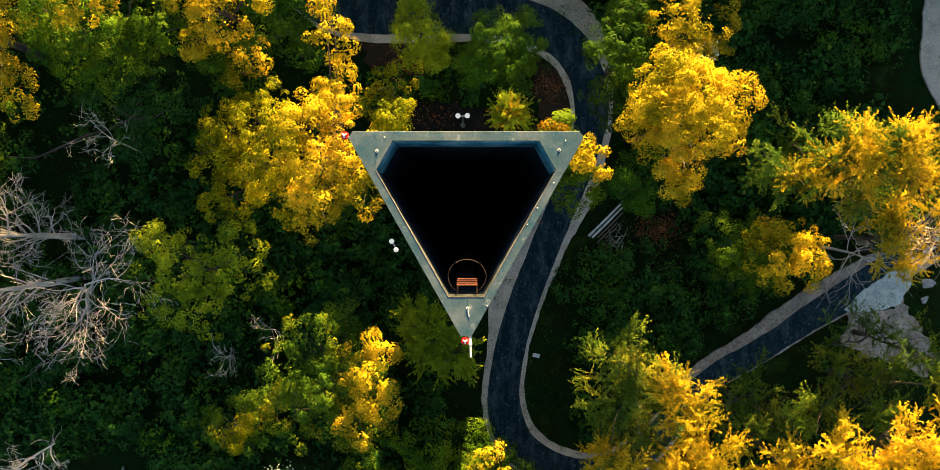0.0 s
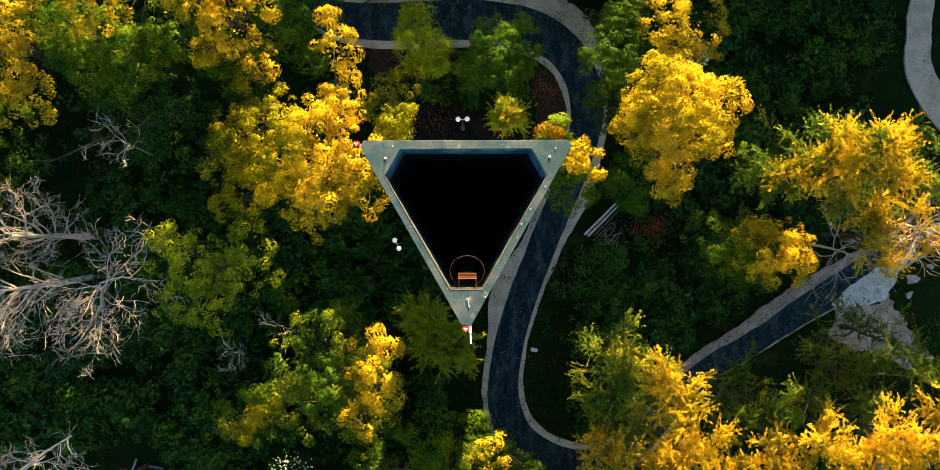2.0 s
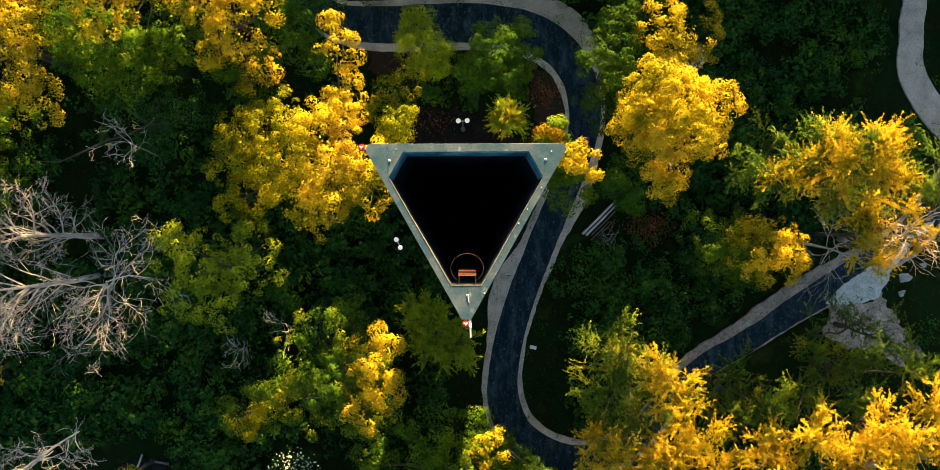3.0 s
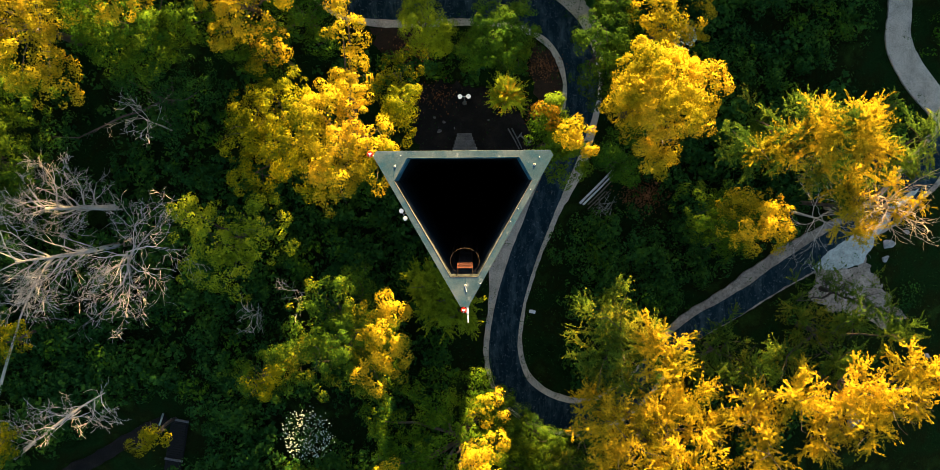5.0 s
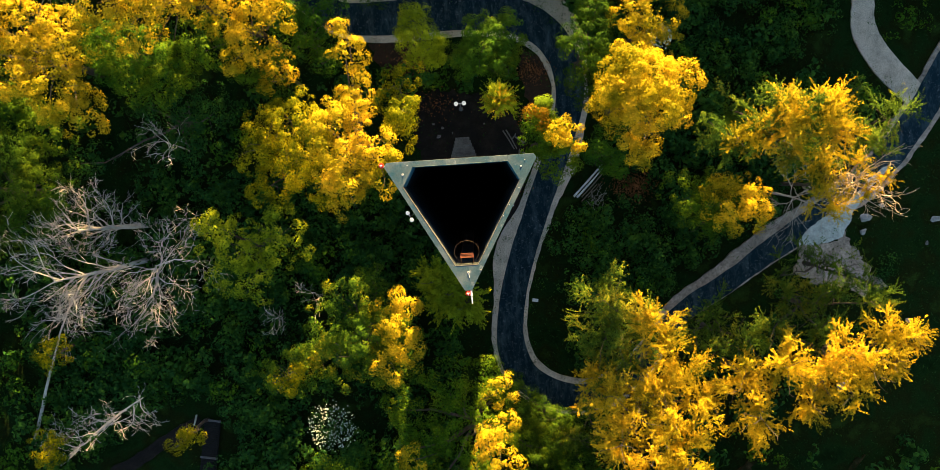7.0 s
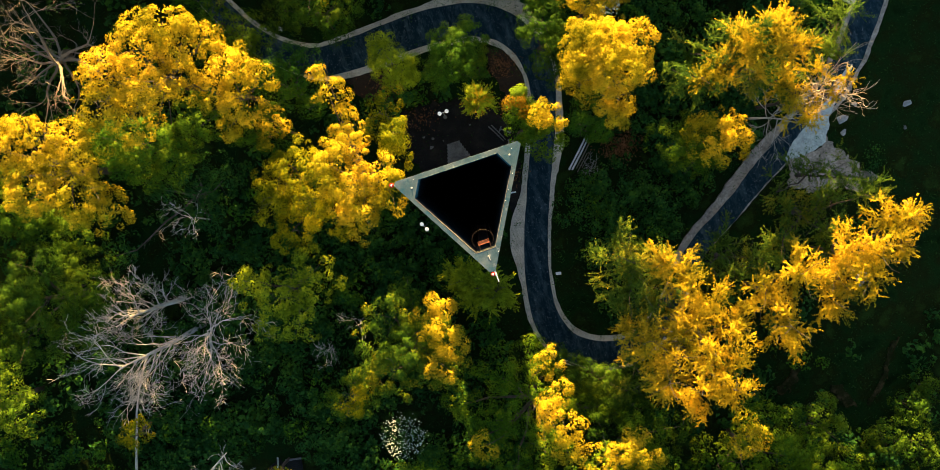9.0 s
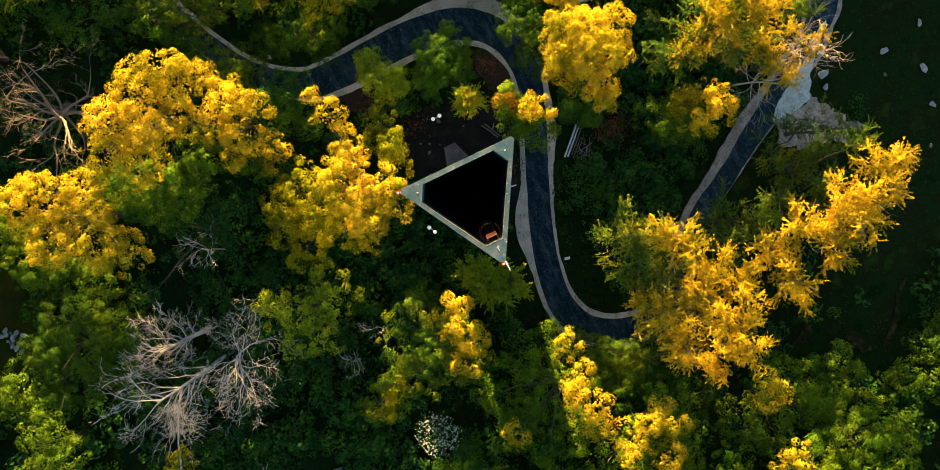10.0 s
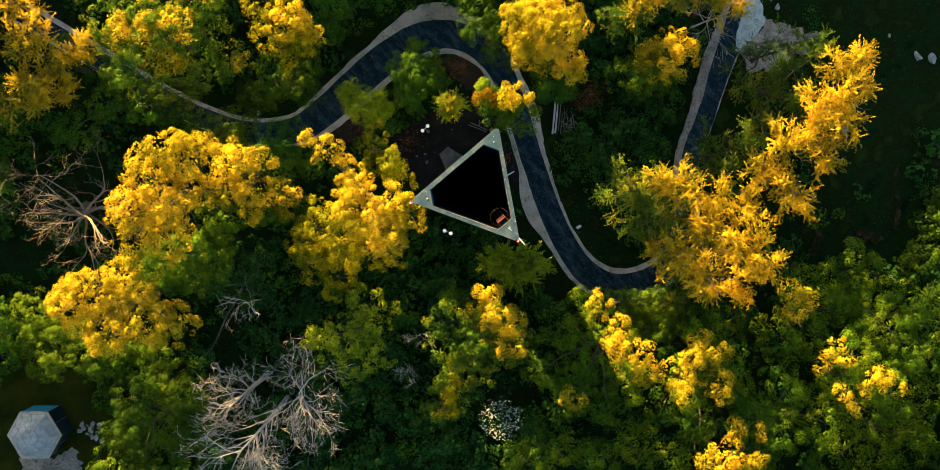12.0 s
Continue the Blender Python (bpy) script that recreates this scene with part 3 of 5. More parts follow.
patch("bare_soil", [(-3.4, 7.4), (-0.5, 7.6), (2.6, 6.4), (4.2, 3.6), (2.4, 1.5), (-2.4, 1.2), (-3.4, 3.6)], SOIL, 0.012, "bare dark brown soil north of the tower", "soil", 2.0, 0.6)
patch("soil_verge", [(2.3, 1.6), (4.2, 2.6), (3.9, 0.4), (3.0, -2.4), (2.4, -2.6), (2.3, -0.6)], SOIL, 0.014, "dark soil strip with weeds beside the path", "soil", 3.0, 0.3)
patch("leaf_litter", [(4.4, 10.3), (5.4, 9.7), (6.1, 8.2), (6.3, 6.6), (5.0, 6.2), (4.2, 8.2)], MULCH, 0.02, "brown leaf litter inside the path's bend", "leaf litter", 5.0, 0.3)
patch("leaf_litter", [(-6.4, 11.3), (-4.6, 11.3), (-2.6, 10.9), (-2.4, 9.0), (-4.2, 8.6), (-6.0, 9.8)], MULCH, 0.02, "reddish brown leaf litter under trees", "leaf litter", 6.0, 0.4)
patch("gravel_clearing", [(23.3, -5.2), (25.2, -5.0), (26.7, -4.5), (27.4, -5.6), (28.6, -7.4), (29.3, -8.4), (28.0, -8.8), (25.6, -8.0), (23.4, -7.2)], ROUGH_GRAVEL, 0.018, "grey gravel clearing beside the path", "gravel", 7.0, 0.9)
patch("concrete_slab", [(23.1, -4.9), (24.6, -5.1), (26.3, -4.7), (26.9, -3.9), (27.3, -2.9), (28.4, -1.6), (30.0, 0.3), (29.0, -0.3), (27.3, -1.8), (25.6, -2.9), (24.2, -3.9)], SLAB, 0.075, "pale concrete apron at the path's edge", "concrete", 8.0, 0.22)
DRY = [[(17.3, -21.9), (18.3, -21.2), (19.3, -20.4), (19.6, -20.9), (18.8, -21.7), (17.7, -22.3)], [(21.5, -22.9), (22.3, -22.9), (22.5, -24.0), (23.0, -24.6), (22.2, -24.8), (21.6, -23.7)], [(23.8, -25.0), (24.6, -24.6), (25.4, -23.7), (27.4, -21.0), (27.0, -20.9), (25.0, -23.8), (23.8, -24.7)]]
for k, outline in enumerate(DRY):
    patch("dry_grass", outline, STRAW, 0.016, "thin straw-coloured dry grass in the meadow", "grass", 12.0 + k, 0.6)

# ---- the tower: a tall triangular shaft, open at the top ----
TOP = 36.25
OUTER = [(-2.26, 1.92), (2.26, 1.92), (2.34, 1.79), (0.11, -2.16), (-0.11, -2.16), (-2.34, 1.79)]
INNER = [(-1.46, 1.74), (1.46, 1.74), (1.79, 1.15), (0.35, -1.37), (-0.35, -1.37), (-1.79, 1.15)]


def build_tower():
    t = thing("tower", (0, 0, 0), label="tall triangular grey steel tower, open and dark inside", category="tower")
    # skin: outer and inner faces, one part a side
    for i in range(6):
        j = (i + 1) % 6
        a, b, c, d = OUTER[i], OUTER[j], INNER[j], INNER[i]
        mid = [((p[0] + q[0]) / 2, (p[1] + q[1]) / 2) for p, q in ((a, d), (b, c))]
        part("outer_wall", prism([a, b, mid[1], mid[0]], -0.3, TOP - 0.05), STEEL, t)
        # shade deep in the shaft is put into this wall's dark colour
        part("inner_wall", prism([mid[0], mid[1], c, d], -0.3, TOP - 1.4), INSIDE, t, "inner wall coloured dark for the shaft's shade")
        # collar colours are set against the light: darker where sunny, bluer where shaded
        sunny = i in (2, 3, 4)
        part("inner_collar", prism([mid[0], mid[1], c, d], TOP - 1.395, TOP - 0.05), SUNNY_STEEL if sunny else COLLAR, t, "weathered steel collar, darkened on its sunny side" if sunny else "stained steel collar, tinted blue for its shaded side")
    # top plates: three along the sides, three at the corners, with narrow seams
    def toward(p, q, s):
        return (p[0] + (q[0] - p[0]) * s, p[1] + (q[1] - p[1]) * s)
    seams = {}
    sides = [(0, 1), (2, 3), (4, 5)]
    for a, b in sides:
        ia, ib = INNER[a], INNER[b]
        oa, ob_ = OUTER[a], OUTER[b]
        L = math.hypot(ob_[0] - oa[0], ob_[1] - oa[1])
        ux, uy = (ob_[0] - oa[0]) / L, (ob_[1] - oa[1]) / L
        sa = (ia[0] - oa[0]) * ux + (ia[1] - oa[1]) * uy
        sb = (ib[0] - oa[0]) * ux + (ib[1] - oa[1]) * uy
        pa, pb = (oa[0] + ux * sa, oa[1] + uy * sa), (oa[0] + ux * sb, oa[1] + uy * sb)
        seams[a], seams[b] = pa, pb
        g = 0.002
        part("side_plate", prism([(pa[0] + ux * g, pa[1] + uy * g), (pb[0] - ux * g, pb[1] - uy * g), (ib[0] - ux * g, ib[1] - uy * g), (ia[0] + ux * g, ia[1] + uy * g)], TOP - 0.05, TOP, 0.003), STEEL, t)
    for a, b in ((1, 2), (3, 4), (5, 0)):
        part("corner_plate", prism([seams[a], OUTER[a], OUTER[b], seams[b], INNER[b], INNER[a]], TOP - 0.05, TOP + 0.002, 0.003), STEEL, t)
    # a raised lip along the inner edge; sunlight on three sides is painted tan
    for i in range(6):
        j = (i + 1) % 6
        a, b = INNER[i], INNER[j]
        L = math.hypot(b[0] - a[0], b[1] - a[1])
        nx, ny = -(b[1] - a[1]) / L, (b[0] - a[0]) / L
        w = 0.009
        part("lip", prism([a, b, (b[0] + nx * w, b[1] + ny * w), (a[0] + nx * w, a[1] + ny * w)], TOP - 0.10, TOP + 0.010, 0.002), LIP if i in (2, 3, 4) else STEEL, t, "lip along the opening, tan for sunlight on it" if i in (2, 3, 4) else "")
    # flange rings down the outside
    for k in range(1, 9):
        z = TOP * k / 9
        c = (0, 0.52)
        ring = [(c[0] + (x - c[0]) * 1.012, c[1] + (y - c[1]) * 1.012) for x, y in OUTER]
        part("flange", hoop_prism(ring, [(x * 0.985, 0.5 + (y - 0.5) * 0.985) for x, y in OUTER], z - 0.05, z - 0.02), STEEL, t)
    part("plinth", hoop_prism([(x * 1.12, 0.5 + (y - 0.5) * 1.12) for x, y in OUTER], [(x * 0.985, 0.5 + (y - 0.5) * 0.985) for x, y in OUTER], -0.3, 0.45), SLAB, t, "concrete plinth")
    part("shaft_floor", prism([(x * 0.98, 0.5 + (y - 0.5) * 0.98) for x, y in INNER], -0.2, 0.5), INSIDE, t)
    # lifting lugs with a cap, one at each corner
    for x, y, tail in ((-1.775, 1.53, (0.0, 0.0)), (1.85, 1.55, (0.0, 0.0)), (0.03, -1.60, (0.03, -0.17))):
        bm = bmesh.new()
        bmesh.ops.create_cone(bm, cap_ends=True, segments=16, radius1=0.033, radius2=0.028, depth=0.014, matrix=Matrix.Translation((x, y, TOP + 0.011)))
        lug = part("lug", bm, WHITE, t, "small white lifting lug")
        bm = bmesh.new()
        bmesh.ops.create_cone(bm, cap_ends=True, segments=10, radius1=0.02, radius2=0.018, depth=0.014, matrix=Matrix.Translation((x, y, TOP + 0.025)))
        part("bolt", bm, GREYPOST, lug)
        if tail[1]:
            part("handle", tubes([[((x, y, TOP + 0.014), 0.013), ((x + tail[0], y + tail[1], TOP + 0.014), 0.010)]], 6), WHITE, lug)
    for x, y in ((1.75, 0.90), (1.42, 0.40), (1.22, 0.07), (0.42, -1.55), (-1.62, 1.80), (1.98, 1.74)):
        bm = bmesh.new()
        bmesh.ops.create_cone(bm, cap_ends=True, segments=8, radius1=0.016, radius2=0.013, depth=0.012, matrix=Matrix.Translation((x, y, TOP + 0.010)))
        part("bolt_head", bm, WHITE, t)
    # ladder with safety hoops, inside at the southern corner
    lad = part("ladder", tubes([[((-0.175, -1.14, TOP - 14), 0.015), ((-0.175, -1.14, TOP - 0.02), 0.015)], [((0.215, -1.14, TOP - 14), 0.015), ((0.215, -1.14, TOP - 0.02), 0.015)]], 8), RUST, t, "orange-red caged ladder")
    for k in range(44):
        z = TOP - 0.02 - 0.30 * k
        # shade on the deeper rungs is put in by the dark steel colour
        part("rung", tubes([[((-0.175, -1.14, z), 0.010), ((0.215, -1.14, z), 0.010)]], 6), RUST if k < 6 else HOOP, lad)
    for k in range(4):
        y = -1.135 + 0.038 * k
        part("step_bar", tubes([[((-0.185, y, TOP - 0.05), 0.012), ((0.225, y, TOP - 0.05), 0.012)]], 6), RUST, lad)
    for k in range(5):
        z = TOP - 0.25 - 2.6 * k
        arc = [((0.02 + 0.385 * math.sin(w), -0.98 + 0.345 * -math.cos(w), z), 0.0065) for w in np.linspace(radians(33), radians(327), 25)]
        part("hoop", tubes([[((0.215, -1.14, z), 0.008)] + [((x, y, zz), r) for (x, y, zz), r in arc] + [((-0.175, -1.14, z), 0.008)]], 6), HOOP, lad, "dark rusty safety hoop")
    for w in (110, 180, 250):
        x, y = 0.02 + 0.385 * math.sin(radians(w)), -0.98 - 0.345 * math.cos(radians(w))
        part("cage_bar", tubes([[((x, y, TOP - 13), 0.006), ((x, y, TOP - 0.15), 0.006)]], 5), HOOP, lad)
    for x in (-0.175, 0.215):
        for z in (TOP - 0.4, TOP - 2.4, TOP - 4.4, TOP - 6.4):
            part("bracket", tubes([[((x, -1.14, z), 0.016), ((x, -1.36, z), 0.016)]], 5), HOOP, lad)
    # warning lights on two corners
    for (x, y), (dx, dy) in (((-2.33, 1.80), (-0.866, 0.4)), ((0.0, -2.16), (-0.2, -1.0))):
        L = math.hypot(dx, dy)
        dx, dy = dx / L, dy / L
        arm = part("light_arm", tubes([[((x, y, TOP - 0.08), 0.02), ((x + dx * 0.10, y + dy * 0.10, TOP - 0.08), 0.02)]], 6), WHITE, t, "white bracket of a warning light")
        bm = bmesh.new()
        bmesh.ops.create_cone(bm, cap_ends=True, segments=20, radius1=0.085, radius2=0.07, depth=0.10, matrix=Matrix.Translation((x + dx * 0.10, y + dy * 0.10, TOP - 0.03)))
        part("red_light", bm, RED, arm, "red warning light")
        cx, cy = x + dx * 0.10, y + dy * 0.10
        part("guard", tubes([[((cx + 0.05 * math.cos(w), cy + 0.05 * math.sin(w), TOP + 0.03), 0.014), ((cx - 0.02 * math.cos(w), cy - 0.02 * math.sin(w), TOP + 0.045), 0.018)] for w in (0.5, 2.6, 4.7)], 6), WHITE, arm)
    # the lugs' cast shadows, painted as thin blue-green marks on the plates
    for x, y, dx, dy in ((-1.775, 1.53, -0.05, -0.34), (1.85, 1.55, -0.03, -0.36), (0.03, -1.60, 0.0, 0.22)):
        nx, ny = -dy * 0.10, dx * 0.10
        part("lug_shadow", prism([(x + nx, y + ny), (x - nx, y - ny), (x + dx * 0.6 - nx * 0.7, y + dy * 0.6 - ny * 0.7), (x + dx, y + dy), (x + dx * 0.6 + nx * 0.5, y + dy * 0.6 + ny * 0.5)], TOP, TOP + 0.0075), LUG_SHADE, t, "blue-green mark painted as a lug's shadow")
    part("antenna", tubes([[((0.075, -2.10, TOP - 0.05), 0.035), ((0.085, -2.34, TOP - 0.03), 0.035), ((0.087, -2.36, TOP - 0.03), 0.022), ((0.095, -2.58, TOP - 0.01), 0.018)]], 10), WHITE, t, "white rod antenna")
    return t


build_tower()


# ---- lamps and signs ----
def twin_globe_lamp(x, y, turn, height=4.6, half=0.262):
    t = thing("twin_globe_lamp", (x, y, -0.05), turn, label="grey path lamp with two glowing white globes", category="street lamp", group="path lamps")
    part("base", tubes([[((0, 0, 0), 0.16), ((0, 0, 0.08), 0.16), ((0, 0, 0.12), 0.09), ((0, 0, 0.5), 0.07)]], 12), GREYPOST, t)
    part("post", tubes([[((0, 0, 0.4), 0.05), ((0, 0, height - 0.1), 0.035)]], 10), GREYPOST, t)
    part("arm", tubes([[((-half, 0, height - 0.1), 0.022), ((half, 0, height - 0.1), 0.022)]], 8), WHITE, t, "white cross arm")
    for s in (-half, half):
        g = smooth(part("globe", ball(0.145, (s, 0, height + 0.05)), GLOBE, t, "white opal globe"))
        part("collar", tubes([[((s, 0, height - 0.14), 0.06), ((s, 0, height - 0.07), 0.07)]], 10), GREYPOST, g)
    return t


twin_globe_lamp(-0.19, 6.25, 1.5)
twin_globe_lamp(-4.02, -0.98, -63.0)


def arm_lamp(x, y, turn):
    t = thing("arm_lamp", (x, y, -0.05), turn, label="slim path lamp with a white flat head", category="street lamp", group="path lamps")
    part("post", tubes([[((0, 0, 0), 0.06), ((0, 0, 4.2), 0.04)]], 10), GREYPOST, t)
    part("arm", tubes([[((0, 0, 4.15), 0.03), ((0.35, 0, 4.3), 0.025)]], 8), GREYPOST, t)
    part("head", box(0.62, 0, 4.33, 0.6, 0.11, 0.06, 0.015), WHITE, t, "white flat lamp head")
    return t


arm_lamp(2.05, -0.55, -10)


def board(x, y, turn, w=0.42, h=0.16):
    t = thing("sign", (x, y, -0.05), turn, label="small white tilted sign on a thin post", category="sign", group="path signs")
    part("post", tubes([[((0, 0, 0), 0.025), ((0, 0, 0.92), 0.022)]], 8), GREYPOST, t)
    bm = box(0, 0, 0, w, h + 0.06, 0.03, 0.008)
    bm.transform(pose(0, 0, 0.95, -6, 0, 0))
    part("plate", bm, WHITE, t, "white plate")
    return t


board(4.2, -7.65, -12)
board(-9.74, 16.21, 60, 0.3, 0.2)


# ---- stairs, poles, logs, stones ----
def stone_steps():
    t = thing("steps", (0, 0, 0), label="dark worn stone steps narrowing away from the tower", category="steps")
    for k in range(9):
        s = k / 8
        w = 1.12 - 0.62 * s
        y = 2.2 + 0.24 * k
        part("step", box(-0.18 - 0.05 * k / 8, y, 0.50 - 0.055 * k, 2 * w, 0.23, 0.10 + 2 * (0.50 - 0.055 * k), 0.012), STONE, t)
    return t


stone_steps()


def pole(name, a, b, r, mat, label, category, group=""):
    ob = part(name, tubes([[(a, r), (((a[0] + b[0]) / 2 + 0.02, (a[1] + b[1]) / 2, (a[2] + b[2]) / 2), r * 0.95), (b, r * 0.8)]], 8), mat)
    return tagged(ob, label, category, group)


pole("pole", (2.68, 4.53, 0.06), (3.43, 3.14, 0.06), 0.05, TIMBER, "grey timber pole lying on bare soil", "pole", "loose poles")
pole("pole", (2.92, 4.56, 0.06), (3.60, 3.18, 0.06), 0.05, TIMBER, "grey timber pole lying on bare soil", "pole", "loose poles")


def trestle(x, y, turn):
    t = thing("trestle", (x, y, 0), turn, label="grey timber trestle on bare soil", category="trestle", group="trestles")
    part("beam", box(0, 0, 0.45, 0.9, 0.10, 0.08, 0.008), TIMBER, t)
    part("crosspiece", box(-0.42, 0, 0.40, 0.08, 0.45, 0.07, 0.008), TIMBER, t)
    for s in (-0.4, 0.4):
        for w in (-0.18, 0.18):
            part("leg", tubes([[((s, w, 0), 0.03), ((s * 0.95, w * 0.3, 0.42), 0.03)]], 6), TIMBER, t)
    return t


trestle(3.78, 3.80, -38)
trestle(4.15, 2.85, -10)
rng = np.random.default_rng(5)
for k, (dx, dy, r, s0, s1) in enumerate(((0, 0, 0.085, 0.0, 1.0), (0.16, -0.15, 0.075, 0.03, 0.92), (0.34, -0.30, 0.05, 0.1, 0.80), (0.50, -0.42, 0.04, 0.02, 0.55), (0.66, -0.5, 0.03, 0.15, 0.6))):
    a, b = Vector((7.45 + dx, -0.50 + dy, 0.10)), Vector((9.65 + dx, 1.70 + dy, 0.10))
    pole("log", tuple(a.lerp(b, s0)), tuple(a.lerp(b, s1)), r, BIRCH if k < 2 else TWIG, "pale birch log lying in the grass" if k < 2 else "thin bare branch lying beside logs", "log", "felled logs")


def brush_heap(x, y, radius, seed, label):
    rng = np.random.default_rng(seed)
    runs = []
    for _ in range(16):
        w = rng.uniform(0, 6.28)
        d = Vector((math.cos(w), math.sin(w), rng.uniform(0.0, 0.25)))
        dead_runs(rng, (rng.normal() * 0.3 * radius, rng.normal() * 0.3 * radius, 0.06), d, radius * rng.uniform(0.5, 1.0), 0.018, 1, runs)
    ob = part("dead_brush", tubes(runs, 4), DEADWOOD)
    ob.location = (x, y, 0.0)
    return tagged(ob, label, "branches")


brush_heap(9.1, -0.9, 0.9, 3, "heap of pale bare branches beside logs")


def boulder(x, y, r, seed):
    """A broken block of stone: the hull of a few random points, flattened."""
    rng = np.random.default_rng(int(seed * 10) + 3)
    bm = bmesh.new()
    for _ in range(16):
        d = Vector(rng.normal(size=3)).normalized() * r * rng.uniform(0.85, 1.2)
        bm.verts.new((d.x * 1.25, d.y * 0.85, d.z * 0.45))
    hull = bmesh.ops.convex_hull(bm, input=bm.verts[:])
    bmesh.ops.delete(bm, geom=[v for v in hull["geom_interior"] if isinstance(v, bmesh.types.BMVert)], context="VERTS")
    bmesh.ops.bevel(bm, geom=bm.edges[:], offset=r * 0.05, segments=1, affect="EDGES")
    bm.transform(Matrix.Rotation(rng.uniform(0, 6.28), 4, "Z"))
    ob = part("boulder", bm, PALE_STONE if r > 0.17 else STONE)
    ob.location = (x, y, r * 0.2)
    return tagged(ob, "pale grey boulder lying in dark grass", "boulder", "boulders in the meadow")


for k, (x, y, r) in enumerate(((26.1, -15.4, 0.55), (33.2, -3.8, 0.32), (35.4, -6.3, 0.34), (32.5, -5.5, 0.16), (28.2, -3.4, 0.40), (34.9, -9.2, 0.25), (34.2, -14.8, 0.38), (35.0, -15.7, 0.4), (28.7, -1.9, 0.3), (29.3, -2.6, 0.22),
                               (28.0, -4.4, 0.25), (31.0, -11.0, 0.2), (33.5, -12.0, 0.18), (36.5, -3.0, 0.25))):
    boulder(x, y, r, 3.1 * k)
for k, (x, y, r) in enumerate(((-1.6, 5.0, 0.12), (-1.9, 4.4, 0.16), (-2.2, 5.3, 0.10), (-0.9, 4.6, 0.09), (1.4, 5.1, 0.09), (2.6, 1.9, 0.30))):
    tagged(boulder(x, y, r, 7.3 * k + 1), "small grey stone on bare soil", "stone", "stones by the tower")


# ---- dome, fenced stairs at the south-west ----
def dome(x, y, r, turn):
    """A six-sided pavilion with a shallow faceted roof of pale panels."""
    t = thing("dome", (x, y, 0), turn, label="small six-sided dome with pale faceted panels and a blue wall", category="dome")
    rng = np.random.default_rng(4)
    cor = [Vector((r * math.cos(radians(60 * k)), r * math.sin(radians(60 * k)), 0)) for k in range(6)]
    up = Vector((0, 0, 1))
    for k in range(6):
        a, b = cor[k] * 0.97, cor[(k + 1) % 6] * 0.97
        n = (a + b).normalized()
        bm = prism([tuple(q.xy) for q in (a, b, b - n * 0.08, a - n * 0.08)], 0.0, 2.1, 0.01)
        blue = k == 0
        wall = part("wall", bm, PANEL_BLUE if blue else GLASSY, t, "turquoise blue wall" if blue else "dark blue-grey glazed wall")
        if not blue:
            part("window_frame", box(*((a + b) / 2 + n * 0.02).xy, 1.05, 0.05, 0.05, 2.0, 0.01), GREYPOST, wall)
        part("eave", prism([tuple(q.xy) for q in (cor[k], cor[(k + 1) % 6], cor[(k + 1) % 6] * 0.90, cor[k] * 0.90)], 2.1, 2.22, 0.015), GRAVEL, t, "pale eave beam")
    # roof: three rings of facets rising to the middle
    rings = [(0.90, 2.23), (0.62, 2.62), (0.30, 2.86)]
    grid = [[cor[k] * f + up * z for k in range(6)] for f, z in rings]
    for i in range(2):
        for k in range(6):
            a, b, c, d = grid[i][k], grid[i][(k + 1) % 6], grid[i + 1][(k + 1) % 6], grid[i + 1][k]
            e, g = a.lerp(b, rng.uniform(0.4, 0.6)), d.lerp(c, rng.uniform(0.4, 0.6))
            for q in ((a, e, g, d), (e, b, c, g)):
                facet(q, t, rng)
    facet([grid[2][k] + up * 0.02 for k in range(6)], t, rng)
    liner = prism([tuple((q * 0.9).xy) for q in cor], 2.1, 2.18)
    part("liner", liner, GREYPOST, t)
    return t


def facet(corners, parent, rng):
    mid = sum(corners, Vector()) / len(corners)
    n = (corners[1] - corners[0]).cross(corners[2] - corners[0]).normalized()
    if n.z < 0:
        n = -n
    n = (n + Vector(rng.normal(size=3)) * 0.03).normalized()
    bm = bmesh.new()
    lo = [bm.verts.new(mid + (c - mid) * 0.985 - n * 0.03) for c in corners]
    hi = [bm.verts.new(mid + (c - mid) * 0.955 + n * 0.012) for c in corners]
    bm.faces.new(hi)
    bm.faces.new(lo[::-1])
    for i in range(len(corners)):
        bm.faces.new((lo[i], lo[(i + 1) % len(corners)], hi[(i + 1) % len(corners)], hi[i]))
    bmesh.ops.recalc_face_normals(bm, faces=bm.faces)
    return part("panel", bm, PANEL, parent)


patch("lawn", [(-47.0, 12.0), (-40.0, 14.5), (-35.0, 12.0), (-34.0, 7.0), (-37.0, 2.0), (-44.0, 0.0), (-50.0, 5.0)], MEADOW, 0.0, "yellowish green lawn round the dome", "lawn", 11.0, 1.0)
dome(-40.7, 8.0, 2.25, 20)
patch("concrete_pad", [(-44.0, 8.0), (-42.6, 6.4), (-40.0, 5.0), (-42.0, 3.0), (-45.5, 5.2)], ROUGH_GRAVEL, 0.02, "rough pale concrete pad beside the dome", "concrete", 9.0, 0.9)
rng = np.random.default_rng(71)
for k in range(26):
    x, y = -38.3 + rng.normal() * 0.55 + 0.03 * k, 6.1 - 0.06 * k + rng.normal() * 0.45
    tagged(boulder(x, y, rng.uniform(0.08, 0.26), 50 + 1.7 * k), "pale lump of rubble beside the dome", "rubble", "rubble beside the dome")


DARKWOOD = surface("very_dark_timber", [(0.006, 0.006, 0.006), (0.014, 0.014, 0.013)], 3, 20, 0.85, 0, 0.4, 0.01)


